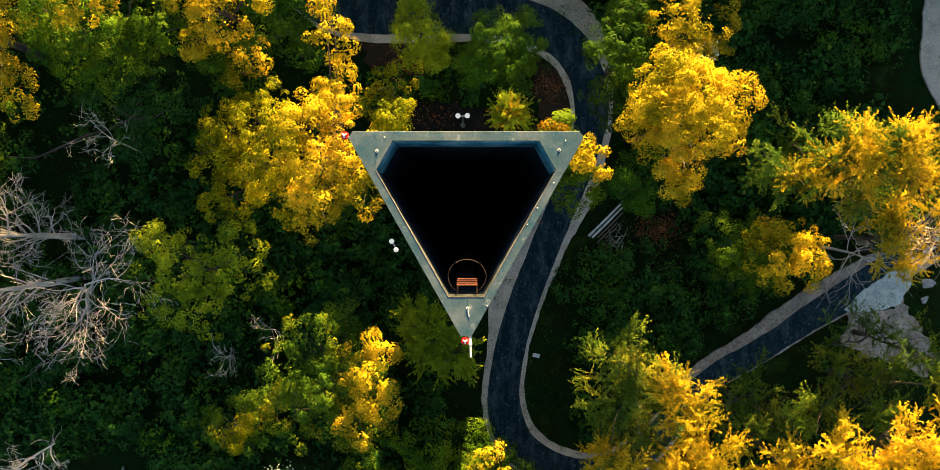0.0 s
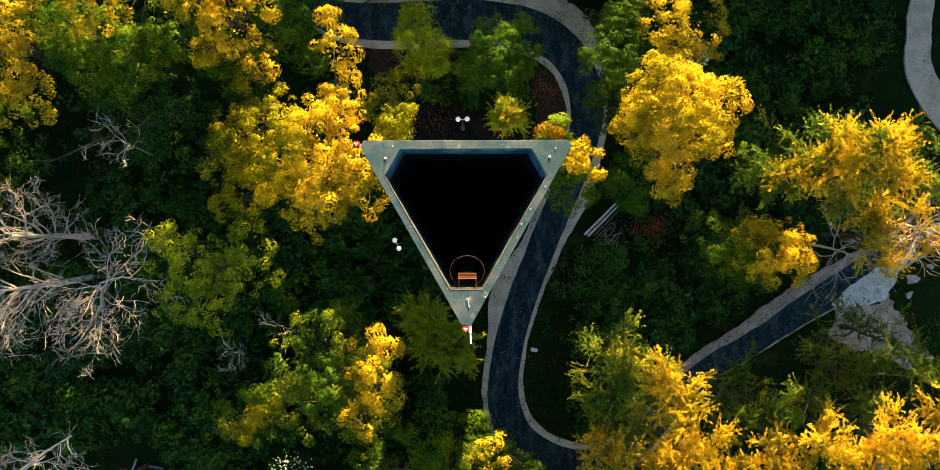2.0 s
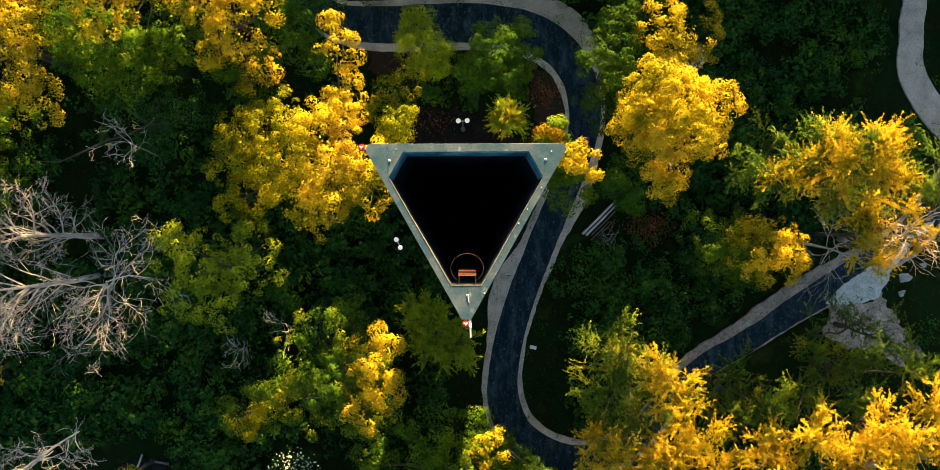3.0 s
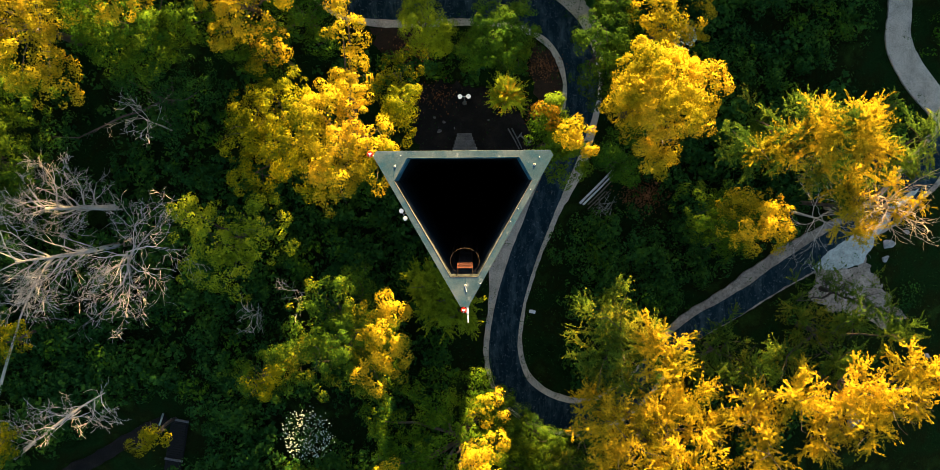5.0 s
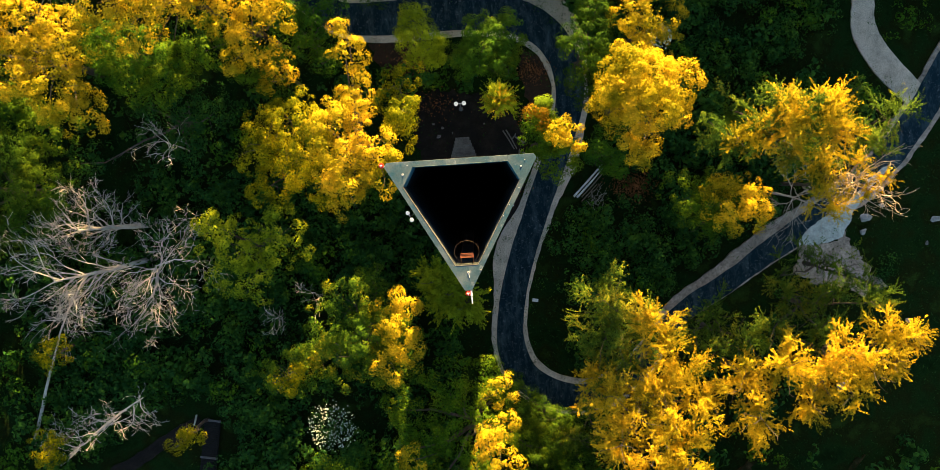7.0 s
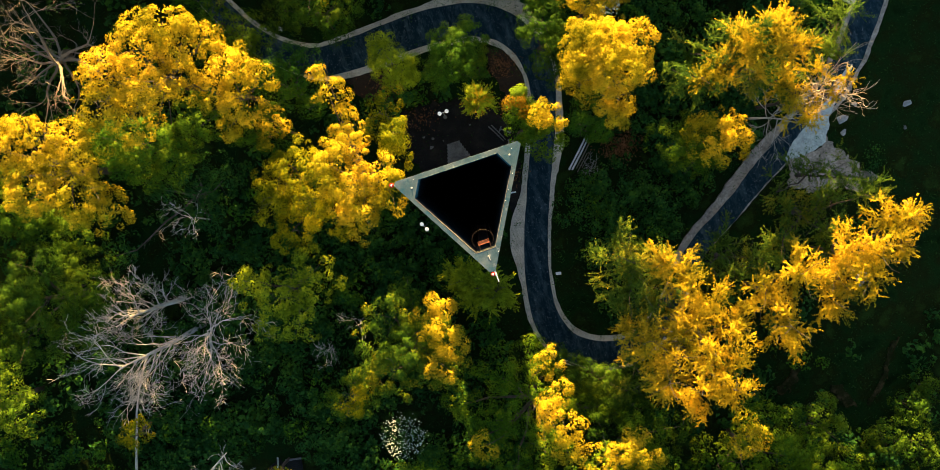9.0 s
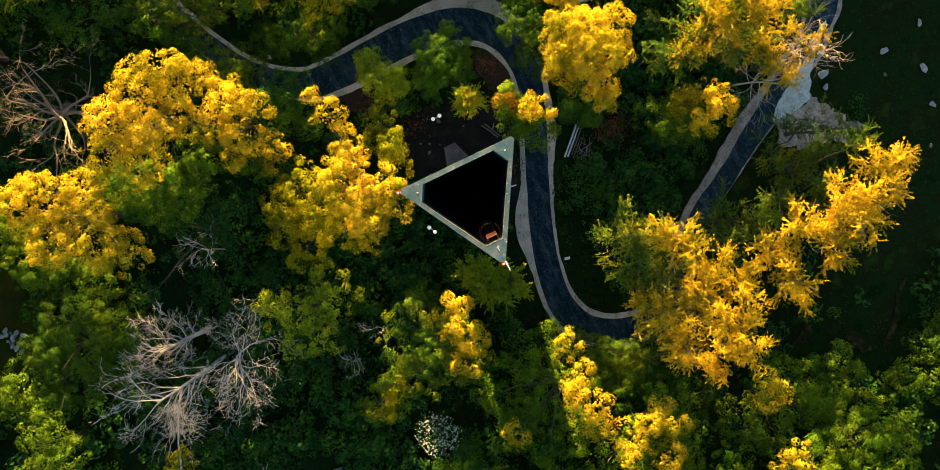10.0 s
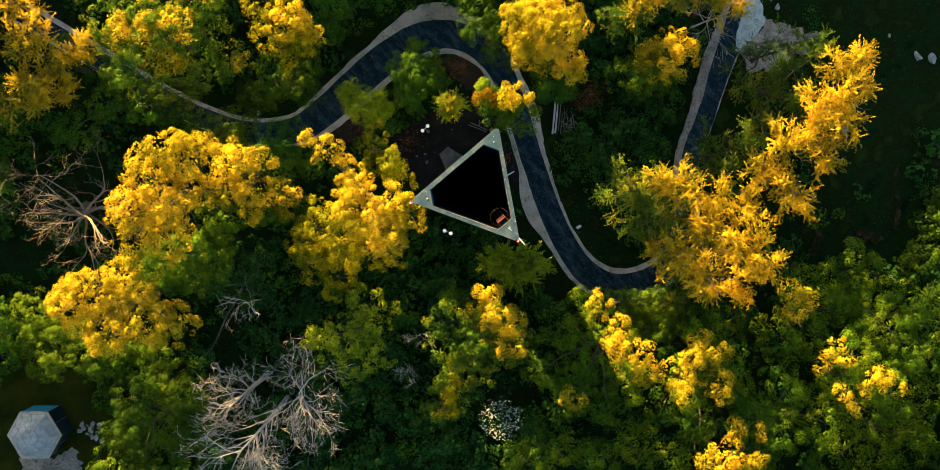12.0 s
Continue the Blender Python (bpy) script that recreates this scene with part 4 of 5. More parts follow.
def timber_stairs():
    t = thing("boardwalk", (0, 0, 0), label="dark timber boardwalk with pale cross beams", category="boardwalk")
    a, b = Vector((-19.7, -15.0, 0.2)), Vector((-20.4, -19.0, 0.2))
    n = 26
    for k in range(n):
        p = a.lerp(b, k / (n - 1))
        bm = box(0, 0, 0, 1.0, 0.13, 0.04, 0.006)
        bm.transform(Matrix.Translation(p) @ pose(0, 0, 0, 0, 0, -10))
        part("plank", bm, DARKWOOD, t)
    for k in (0, 17):
        p = a.lerp(b, k / (n - 1))
        bm = box(0, 0, 0.06, 1.25, 0.14, 0.10, 0.01)
        bm.transform(Matrix.Translation(p) @ pose(0, 0, 0, 0, 0, -10))
        part("cross_beam", bm, STONE, t, "pale cross beam")
    for s in (-0.55, 0.55):
        part("stringer", tubes([[(a + Vector((s, 0, -0.1)), 0.06), (b + Vector((s, 0, -0.1)), 0.06)]], 6), DARKWOOD, t)
    return t


timber_stairs()
pole("post", (-20.9, -14.6, 0.0), (-20.7, -15.0, 1.3), 0.07, SLAB, "leaning pale concrete post in undergrowth", "post")


# ---- trees, nearest the tower first; each lobe is (x, y, z, radius, half height) ----
tree("yellow_tree", [(-6.8, 3.6, 11.5, 2.3, 2.4), (-6.9, 1.4, 10.8, 1.7, 1.9), (-6.2, 6.4, 12.0, 1.4, 1.6), (-6.4, 8.8, 12.5, 1.0, 1.3), (-6.6, 10.4, 12.3, 0.55, 0.8), (-5.0, 2.4, 10.8, 1.5, 1.7), (-7.9, 4.8, 11.0, 1.3, 1.5)], GOLD, 11,
     "tall golden tree beside the tower, olive at its edge", gaps=-0.36, light_or_hue=[(-9.4, 4.4, 10.0, 1.35, 1.4), (-9.0, 1.6, 9.6, 1.3, 1.3), (-4.2, 4.6, 9.6, 0.9, 1.0)], light_or_hue_mat=YELLOW)
tree("olive_tree", [(-12.5, 4.2, 7.6, 2.4, 2.3), (-12.6, 1.6, 6.6, 1.6, 1.6), (-11.2, 6.1, 7.2, 1.5, 1.6), (-10.6, 3.0, 7.6, 1.6, 1.6)], YELLOW, 12, "olive yellow tree beside a golden one")
tree("green_tree", [(-3.7, 5.6, 8.6, 1.5, 2.0), (-4.2, 7.3, 7.5, 1.4, 1.7)], YELLOW, 13, "slim olive green tree beside a golden one")
tree("olive_tree", [(-15.2, -2.9, 6.2, 2.3, 2.0), (-12.4, -1.6, 5.6, 1.9, 1.8), (-16.6, -0.7, 5.6, 1.5, 1.5), (-14.2, -4.3, 5.8, 1.4, 1.3)], YELLOWGREEN, 14, "broad olive green tree in the thicket")
tree("green_gold_tree", [(-7.2, -9.4, 5.6, 2.5, 2.4), (-5.4, -8.3, 5.8, 1.8, 1.8), (-9.6, -8.9, 5.2, 2.1, 2.0), (-8.0, -6.2, 5.4, 1.8, 1.8), (-5.6, -11.2, 4.8, 1.7, 1.6), (-6.8, -4.9, 5.0, 1.3, 1.4), (-11.6, -10.2, 4.2, 1.5, 1.5)], MIXED, 15, "green tree with golden branches in open thicket", gaps=-0.42, light_or_hue=[(-4.9, -6.6, 8.0, 0.9, 0.8), (-5.2, -8.6, 8.0, 1.2, 0.9), (-5.8, -10.6, 7.4, 1.0, 0.8)])
tree("olive_sapling", [(-13.6, -11.4, 3.6, 1.5, 1.5), (-12.3, -10.4, 3.2, 0.9, 1.0)], OLIVE, 16, "small olive green sapling")
tree("small_green_tree", [(-1.8, -6.2, 5.4, 1.7, 1.4), (-0.6, -6.9, 5.2, 1.2, 1.1), (-2.6, -5.3, 5.0, 1.2, 1.1)], YELLOWGREEN, 18, "small feathery yellowish green tree beside the tower", "sprays", size=0.15, per=1.9)
tree("green_tree", [(-2.4, 10.3, 6.0, 1.6, 1.6), (-2.9, 11.6, 5.4, 1.1, 1.2), (-1.6, 9.6, 5.4, 1.0, 1.0)], YELLOWGREEN, 19, "round olive green tree inside the path's bend", per=3.6, size=0.095, gaps=-0.6, group="pair inside the bend")
tree("green_tree", [(1.75, 9.7, 6.2, 2.0, 1.9), (0.6, 8.9, 5.4, 1.4, 1.4), (3.0, 10.3, 5.8, 1.4, 1.4), (2.8, 8.6, 5.2, 1.2, 1.2)], LIME, 20, "round green tree inside the path's bend", per=3.6, size=0.095, gaps=-0.6, group="pair inside the bend")
tree("yellow_sapling", [(2.4, 6.05, 6.6, 0.95, 0.9), (2.2, 6.4, 6.2, 0.6, 0.6)], YELLOWGREEN, 21, "small yellowing sapling on bare soil", "sprays", size=0.12, per=1.6, light_or_hue=[(2.5, 6.2, 7.3, 0.42, 0.40), (2.1, 5.9, 7.0, 0.30, 0.30)], light_or_hue_mat=FEATHER)
tree("green_gold_sapling", [(5.7, 2.5, 6.4, 1.25, 1.2), (4.7, 3.5, 6.4, 1.1, 1.1), (5.9, 3.5, 7.2, 1.2, 1.0)], OLIVE, 22, "small olive tree with a golden top leaning over the path", size=0.11, per=5.5, gaps=-0.5, base=(4.7, 3.2), light_or_hue=[(6.4, 3.4, 9.4, 0.72, 0.55), (5.7, 4.0, 9.0, 0.5, 0.45)])
tree("orange_sapling", [(4.7, 5.2, 7.6, 0.85, 0.8), (4.9, 4.4, 7.0, 0.8, 0.8)], OLIVE, 23, "small sapling turning orange above green leaves", size=0.11, per=4.0, light_or_hue=[(4.6, 5.3, 9.0, 0.52, 0.46), (4.8, 4.7, 8.6, 0.40, 0.36)], light_or_hue_mat=ORANGE)
tree("yellow_tree", [(9.5, 6.5, 12.6, 2.0, 2.0), (11.4, 6.0, 12.2, 1.8, 1.8), (10.2, 4.6, 12.2, 2.0, 2.0), (10.4, 2.6, 10.8, 1.2, 1.3), (9.2, 5.2, 11.0, 1.2, 1.3)], GOLD, 24, "bright golden tree beside the path", per=4.0, size=0.09, gaps=-0.42)
tree("yellow_tree", [(11.2, 10.3, 8.6, 2.0, 2.0), (12.4, 9.0, 7.6, 1.3, 1.4)], GOLD, 25, "golden tree behind the path's bend", gaps=-0.42)
tree("green_tree", [(7.9, 9.4, 8.2, 1.8, 2.0), (8.7, 11.4, 7.5, 1.5, 1.6), (8.4, 7.2, 6.4, 1.6, 1.6), (7.5, 8.6, 7.0, 1.4, 1.4), (7.9, 6.0, 5.8, 1.2, 1.2)], DEEP, 26, "green tree overhanging the path", gaps=-0.4)
tree("green_tree", [(8.6, 2.9, 5.0, 1.3, 1.4), (9.6, 1.6, 4.2, 1.0, 1.2)], GREEN, 27, "dark green tree beside logs")
tree("green_gold_tree", [(16.3, -1.4, 6.0, 1.9, 1.8), (14.8, -0.7, 5.4, 1.5, 1.5), (15.6, -2.9, 4.8, 1.3, 1.3)], OLIVE, 28, "orange and green tree in dark grass", gaps=-0.45, light_or_hue=[(16.8, -0.8, 8.2, 1.25, 0.9), (17.5, -1.7, 7.9, 1.15, 0.9), (15.7, -0.4, 7.8, 0.6, 0.5)], light_or_hue_mat=GOLD)
tree("feathery_tree", [(18.0, 3.6, 10.6, 2.4, 1.6), (20.2, 3.7, 10.8, 2.0, 1.6), (15.6, 3.0, 9.8, 1.8, 1.3), (16.4, 4.4, 8.6, 1.2, 1.0), (19.8, 1.8, 9.6, 1.8, 1.4), (21.4, 0.8, 9.0, 1.6, 1.3)], WISPY, 29, "spreading feathery tree, olive with golden boughs", "sprays", per=0.85, light_or_hue=[(20.8, 4.1, 12.2, 1.4, 0.9), (19.2, 3.7, 11.9, 1.4, 0.9), (17.8, 3.0, 11.2, 1.1, 0.7), (16.3, 2.4, 10.8, 0.8, 0.6), (21.6, 2.6, 11.4, 1.1, 0.8), (19.6, 2.4, 11.0, 0.9, 0.7), (21.3, 0.6, 10.2, 0.9, 0.7)], light_or_hue_mat=FEATHER)
tree("feathery_tree", [(24.4, 2.0, 8.8, 2.0, 1.5), (26.4, 3.4, 8.4, 1.7, 1.3), (23.6, 4.2, 8.0, 1.5, 1.3), (25.6, 1.4, 8.0, 1.3, 1.0)], WISPY, 31, "olive feathery tree over the asphalt path", "sprays", per=0.6, light_or_hue=[(23.4, 2.6, 9.6, 0.5, 0.4)], light_or_hue_mat=FEATHER)
tree("feathery_tree", [(8.9, -7.7, 7.4, 2.3, 1.9), (8.0, -9.6, 7.0, 2.0, 1.8), (10.6, -8.4, 7.6, 1.8, 1.6), (9.6, -11.2, 7.6, 2.2, 1.8), (8.6, -6.2, 6.4, 1.5, 1.4)], WISPY, 32, "tall feathery tree, olive with golden boughs", "sprays", light_or_hue=[(11.4, -8.8, 9.4, 1.4, 1.2), (12.2, -10.8, 9.6, 1.5, 1.2), (10.6, -12.6, 9.4, 1.2, 1.0)], light_or_hue_mat=FEATHER)
tree("feathery_tree", [(8.8, -13.5, 8.8, 2.4, 1.9), (11.9, -15.0, 9.2, 2.5, 1.9), (7.6, -12.6, 6.8, 1.5, 1.4), (11.4, -12.8, 8.4, 2.0, 1.7), (14.0, -13.8, 7.6, 1.6, 1.5), (8.4, -15.8, 9.2, 1.7, 1.3), (10.2, -17.2, 9.4, 1.6, 1.2), (12.4, -17.6, 9.4, 1.4, 1.1)], FEATHER, 33, "tall feathery golden tree beside the path", "sprays")
tree("feathery_tree", [(18.9, -11.6, 9.0, 2.1, 1.8), (16.3, -12.4, 8.4, 1.9, 1.7), (17.3, -14.8, 8.6, 2.2, 1.8)], FEATHER, 34, "broad feathery yellow tree", "sprays")
tree("feathery_tree", [(22.3, -10.8, 9.2, 1.9, 1.6), (24.3, -12.2, 8.8, 1.8, 1.5), (25.6, -9.8, 8.8, 1.2, 1.1), (27.0, -10.4, 8.8, 1.0, 0.9), (21.4, -12.8, 8.2, 1.5, 1.4), (23.2, -13.6, 8.6, 1.6, 1.4), (20.6, -14.2, 8.2, 1.5, 1.3), (25.8, -11.8, 8.8, 1.1, 1.0)], FEATHER, 35, "broad feathery golden tree at the meadow's edge", "sprays")
tree("feathery_tree", [(21.0, -7.9, 4.6, 1.6, 1.4), (23.3, -7.6, 5.6, 1.5, 1.2), (25.6, -8.4, 6.0, 1.6, 1.2), (19.4, -9.8, 5.4, 1.6, 1.4), (22.0, -10.0, 6.4, 1.6, 1.2)], WISPY, 36, "low wispy olive tree beside the asphalt path", "sprays", per=0.85)
tree("small_green_tree", [(1.5, -12.9, 4.0, 1.2, 1.1), (2.6, -14.3, 4.0, 1.4, 1.2), (3.9, -15.3, 4.0, 1.4, 1.2), (5.3, -16.0, 4.0, 1.4, 1.2), (6.9, -16.3, 4.0, 1.3, 1.2), (4.6, -17.2, 4.0, 1.5, 1.3), (6.4, -18.4, 4.2, 1.4, 1.3)], DEEP, 52, "low green tree hanging over the path's bend", gaps=-0.8, per=3.0)
tree("feathery_tree", [(7.4, -14.4, 5.6, 1.5, 1.3), (8.0, -16.6, 5.8, 1.5, 1.3), (6.0, -16.6, 5.0, 1.1, 1.0)], WISPY, 48, "wispy olive tree over the path's bend", "sprays", per=0.7)
tree("feathery_tree", [(15.8, -8.8, 5.4, 1.5, 1.3), (17.6, -10.4, 5.8, 1.7, 1.4), (15.6, -11.2, 6.0, 1.5, 1.3), (14.2, -9.8, 5.2, 1.3, 1.2)], WISPY, 47, "wispy olive tree between golden ones", "sprays", per=0.7)
tree("green_gold_tree", [(-17.4, 29.0, 9.5, 2.15, 1.83), (-19.4, 26.6, 9, 1.82, 1.55), (-16.4, 31.1, 9.5, 1.94, 1.65), (-22.3, 26.9, 8, 1.4, 1.2), (-17.7, 26.4, 8.2, 1.5, 1.2), (-20.4, 25.8, 8.2, 1.5, 1.2), (-18.6, 24.8, 8.0, 1.0, 0.9), (-15.6, 26.6, 8.4, 1.2, 1.0)], FEATHER, 201, "tall golden plumed tree at the wood's edge", "sprays", per=1.0)
tree("green_gold_tree", [(-12.7, 25.8, 9.5, 1.98, 1.68), (-11.1, 23.5, 10, 2.14, 1.81), (-9.1, 22.2, 9.5, 2.07, 1.76), (-13.6, 23.2, 8.5, 1.84, 1.56), (-11.6, 21.2, 8, 1.76, 1.5), (-7.5, 21.6, 8.5, 1.57, 1.34), (-10.1, 25.6, 9, 1.74, 1.47), (-7.1, 23.4, 9, 1.74, 1.47)], MIXED, 202, "large tree with golden tufts over green leaves", size=0.108, fill=39, gaps=-0.5, light_or_hue=[(-10.6, 23.6, 11.4, 1.09, 0.92), (-8.6, 22.5, 11.2, 1.01, 0.85), (-12.0, 25.1, 11, 0.84, 0.71), (-11.1, 21.8, 10.4, 0.85, 0.72)], light_or_hue_mat=GOLD)
tree("broadleaf_tree", [(-9.4, 20.1, 7, 1.61, 1.37), (-8.0, 18.8, 7.5, 1.24, 1.06), (-11.1, 19.7, 6, 1.18, 1.0), (-13.4, 21.0, 6.0, 1.3, 1.1), (-12.6, 19.4, 5.6, 1.0, 0.9), (-14.6, 22.6, 6.2, 1.2, 1.0), (-15.4, 23.6, 6.2, 1.0, 0.9)], MIXED, 203, "green tree with a yellow tip beside the path", size=0.108, fill=33, gaps=-0.5, light_or_hue=[(-7.4, 18.1, 8.6, 0.57, 0.48)], light_or_hue_mat=GOLD)
tree("green_gold_tree", [(-3.1, 17.9, 10, 1.96, 1.67), (-2.7, 16.3, 9.5, 1.38, 1.17), (-3.8, 19.9, 9.5, 1.55, 1.32), (-4.3, 16.6, 9, 1.39, 1.18)], YELLOW, 204, "golden tree above a dense green one", size=0.099, fill=45, gaps=-0.5, light_or_hue=[(-2.6, 17.7, 11.4, 1.17, 0.99), (-1.9, 16.1, 11, 0.76, 0.64)], light_or_hue_mat=GOLD)
tree("green_tree", [(-6.3, 16.2, 6, 2.27, 1.93), (-4.6, 15.3, 6.4, 1.81, 1.53), (-8.4, 16.3, 5, 1.38, 1.18), (-5.6, 14.0, 5, 1.29, 1.1)], DEEP, 205, "dense dark green tree north of the path", size=0.09, fill=51, gaps=-0.9)
tree("green_tree", [(-15.2, 21.1, 6, 1.63, 1.39), (-17.2, 23.0, 6, 1.54, 1.31), (-14.7, 19.6, 5, 1.2, 1.02), (-20.4, 23.2, 5.4, 1.92, 1.64), (-13.9, 18.9, 5, 1.4, 1.2), (-14.8, 20.4, 5, 1.4, 1.2), (-15.2, 22.3, 5, 1.5, 1.3), (-15.5, 24.2, 5, 1.5, 1.3), (-16.3, 26.3, 5, 1.5, 1.3), (-17.0, 28.2, 5, 1.5, 1.3)], GREEN, 206, "dark green tree over the path's edge", size=0.108, fill=33, gaps=-0.6)
tree("green_tree", [(-11.6, 16.3, 5.4, 1.37, 1.17), (-13.5, 17.4, 5, 1.11, 0.94), (-13.8, 15.8, 5.5, 1.19, 1.01), (-12.0, 15.4, 5, 1.4, 1.2), (-13.1, 17.2, 5, 1.4, 1.2), (-12.4, 14.2, 4.6, 1.3, 1.2), (-10.6, 15.2, 4.8, 1.0, 0.9)], OLIVE, 207, "small green tree hiding the path's edge", size=0.099, fill=36, gaps=-0.6)
tree("green_tree", [(-9.0, 12.6, 6.4, 1.44, 1.23), (-9.1, 11.0, 6, 1.18, 1.0), (-8.0, 12.7, 5.6, 1.01, 0.85), (-8.8, 9.2, 6, 0.91, 0.77), (-10.4, 11.0, 6, 1.9, 1.7), (-11.8, 9.9, 5.6, 1.5, 1.4), (-10.6, 12.4, 5, 1.2, 1.1)], GREEN, 208, "dark green tree beside the path's bend", size=0.099, fill=36, gaps=-0.6)
tree("green_gold_tree", [(-14.7, 16.3, 12, 1.76, 1.49), (-16.7, 15.5, 11.6, 1.92, 1.63), (-14.1, 14.9, 11.4, 1.77, 1.51), (-19.8, 14.8, 11, 1.94, 1.65), (-21.0, 13.0, 10.4, 1.65, 1.4), (-17.3, 13.1, 11.4, 2.01, 1.71), (-15.4, 13.2, 10.4, 1.41, 1.2), (-19.6, 11.6, 9.6, 1.75, 1.49), (-12.9, 15.2, 10, 1.03, 0.87)], GOLD, 209, "large golden tree in the wood, olive below", size=0.0945, fill=51, gaps=-0.6, light_or_hue=[(-20.5, 10.1, 7.4, 1.82, 1.54), (-18.8, 9.0, 7, 1.33, 1.13), (-22.5, 11.1, 7, 1.25, 1.06)], light_or_hue_mat=OLIVE)
tree("green_gold_tree", [(-11.9, 12.4, 11, 1.79, 1.52), (-10.5, 11.7, 10.6, 1.25, 1.06), (-13.8, 11.8, 10.4, 1.57, 1.33), (-12.4, 10.6, 10, 1.66, 1.41), (-13.9, 9.4, 8.6, 1.13, 0.96)], GOLD, 210, "golden tree with rounded tufts beside a larger one", size=0.0945, fill=51, gaps=-0.6, light_or_hue=[(-15.8, 10.9, 7.6, 1.4, 1.19), (-12.8, 9.2, 7.4, 1.24, 1.05), (-17.7, 10.1, 6.4, 1.01, 0.86)], light_or_hue_mat=OLIVE)
tree("green_gold_sapling", [(-10.9, 8.9, 8, 0.98, 0.83), (-11.9, 8.2, 7.2, 0.83, 0.7)], GOLD, 211, "small golden tree beside larger ones", size=0.0945, fill=45, gaps=-0.6, light_or_hue=[(-11.1, 7.9, 6.4, 0.59, 0.5)], light_or_hue_mat=LIME)
tree("green_gold_tree", [(-25.8, 12.4, 10.5, 2.2, 1.54), (-23.3, 11.1, 10.5, 1.95, 1.36), (-28.3, 12.6, 9.5, 1.81, 1.27), (-24.6, 8.7, 10, 2.31, 1.61), (-27.3, 9.8, 9.6, 2.23, 1.56), (-23.4, 6.9, 9, 1.47, 1.03)], GOLD, 212, "broad dense golden tree, green on its lower side", size=0.096, fill=54, gaps=-0.9, light_or_hue=[(-32.0, 14.3, 7, 1.52, 1.29), (-34.2, 13.9, 6, 1.36, 1.16), (-31.8, 11.4, 7, 1.79, 1.52), (-35.1, 11.6, 5, 1.2, 1.02), (-31.0, 9.2, 6.6, 1.62, 1.38), (-29.5, 7.8, 6, 1.27, 1.08), (-26.9, 6.3, 6.4, 1.26, 1.07)], light_or_hue_mat=OLIVE)
tree("green_tree", [(-29.7, 2.7, 6.6, 3.33, 2.0), (-33.1, 3.0, 5.6, 2.19, 1.54), (-29.8, -0.1, 5.8, 2.19, 1.53), (-30.6, 4.8, 6, 2.09, 1.46), (-27.5, 2.7, 6, 2.0, 1.4), (-32.9, 0.5, 5.2, 2.3, 1.61)], DEEP, 213, "large dense round green tree in the western wood", size=0.0855, fill=60, gaps=-0.9)
tree("green_tree", [(-22.1, 11.5, 8.2, 1.67, 1.42), (-20.3, 10.5, 7.6, 1.6, 1.36), (-18.8, 9.7, 7, 1.25, 1.06), (-22.0, 9.8, 7, 1.25, 1.06)], GREEN, 214, "green tree below a golden one", size=0.099, fill=39, gaps=-0.6)
tree("green_tree", [(-17.9, 7.5, 5, 1.84, 1.57), (-16.2, 6.7, 5, 1.29, 1.1), (-20.6, 7.3, 4.6, 1.67, 1.42), (-25.7, 4.0, 4, 1.22, 1.03), (-18.2, 4.6, 4.4, 1.4, 1.19)], DARK, 215, "green tree in the western wood", size=0.104, fill=30, gaps=-0.5)
tree("green_tree", [(-35.9, -2.1, 6, 1.86, 1.58), (-35.5, -4.3, 5.6, 1.96, 1.66), (-38.0, -4.6, 5.4, 1.71, 1.45)], OLIVE, 217, "olive green tree at the wood's western edge", size=0.099, fill=36, gaps=-0.6)
# gold lobes paint the sunlit patches of the southern wood
tree("green_gold_tree", [(-2.1, -12.8, 5.3, 1.99, 1.69), (-1.3, -15.6, 5.9, 2.24, 1.9), (-0.9, -18.8, 5.5, 1.98, 1.68), (-4.4, -16.4, 4.9, 2.0, 1.7), (-3.4, -19.9, 4.5, 1.74, 1.48), (-5.4, -14.0, 4.1, 1.56, 1.33), (0.9, -13.6, 3.6, 1.9, 1.6), (1.5, -15.6, 3.6, 1.9, 1.6), (2.6, -16.2, 3.6, 1.5, 1.3), (4.0, -17.4, 3.6, 1.7, 1.4), (0.2, -12.0, 3.6, 1.2, 1.1), (5.6, -17.6, 3.6, 1.4, 1.2)], SOUTHGREEN, 219, "green tree with golden branches in the southern wood", size=0.099, fill=39, gaps=-0.5, light_or_hue=[(1.1, -12.3, 8.6, 0.74, 0.63), (1.0, -14.5, 9, 0.87, 0.74), (0.3, -15.6, 9, 0.78, 0.66), (0.9, -17.0, 8.8, 0.96, 0.81), (0.6, -19.0, 8.2, 0.79, 0.67), (-4.9, -16.6, 8, 0.7, 0.6)], light_or_hue_mat=GOLD)
tree("green_gold_tree", [(6.1, -19.5, 6.5, 1.88, 1.6), (3.6, -20.4, 6.5, 1.88, 1.6), (5.9, -21.8, 6.7, 1.88, 1.6), (2.7, -22.9, 5.7, 1.63, 1.39), (5.1, -24.4, 5.7, 1.54, 1.31)], SOUTHGREEN, 220, "tall green tree with golden tufts", size=0.099, fill=39, gaps=-0.5, light_or_hue=[(1.6, -21.5, 8.2, 0.65, 0.55), (3.9, -23.3, 8.2, 0.65, 0.55), (2.7, -19.5, 8.4, 0.45, 0.38), (4.2, -19.8, 9, 0.87, 0.74), (5.5, -20.3, 9, 0.87, 0.74), (2.8, -20.7, 8.6, 0.79, 0.67), (4.3, -22.4, 8.4, 0.79, 0.67), (5.1, -19.2, 8.8, 0.61, 0.52)], light_or_hue_mat=GOLD)
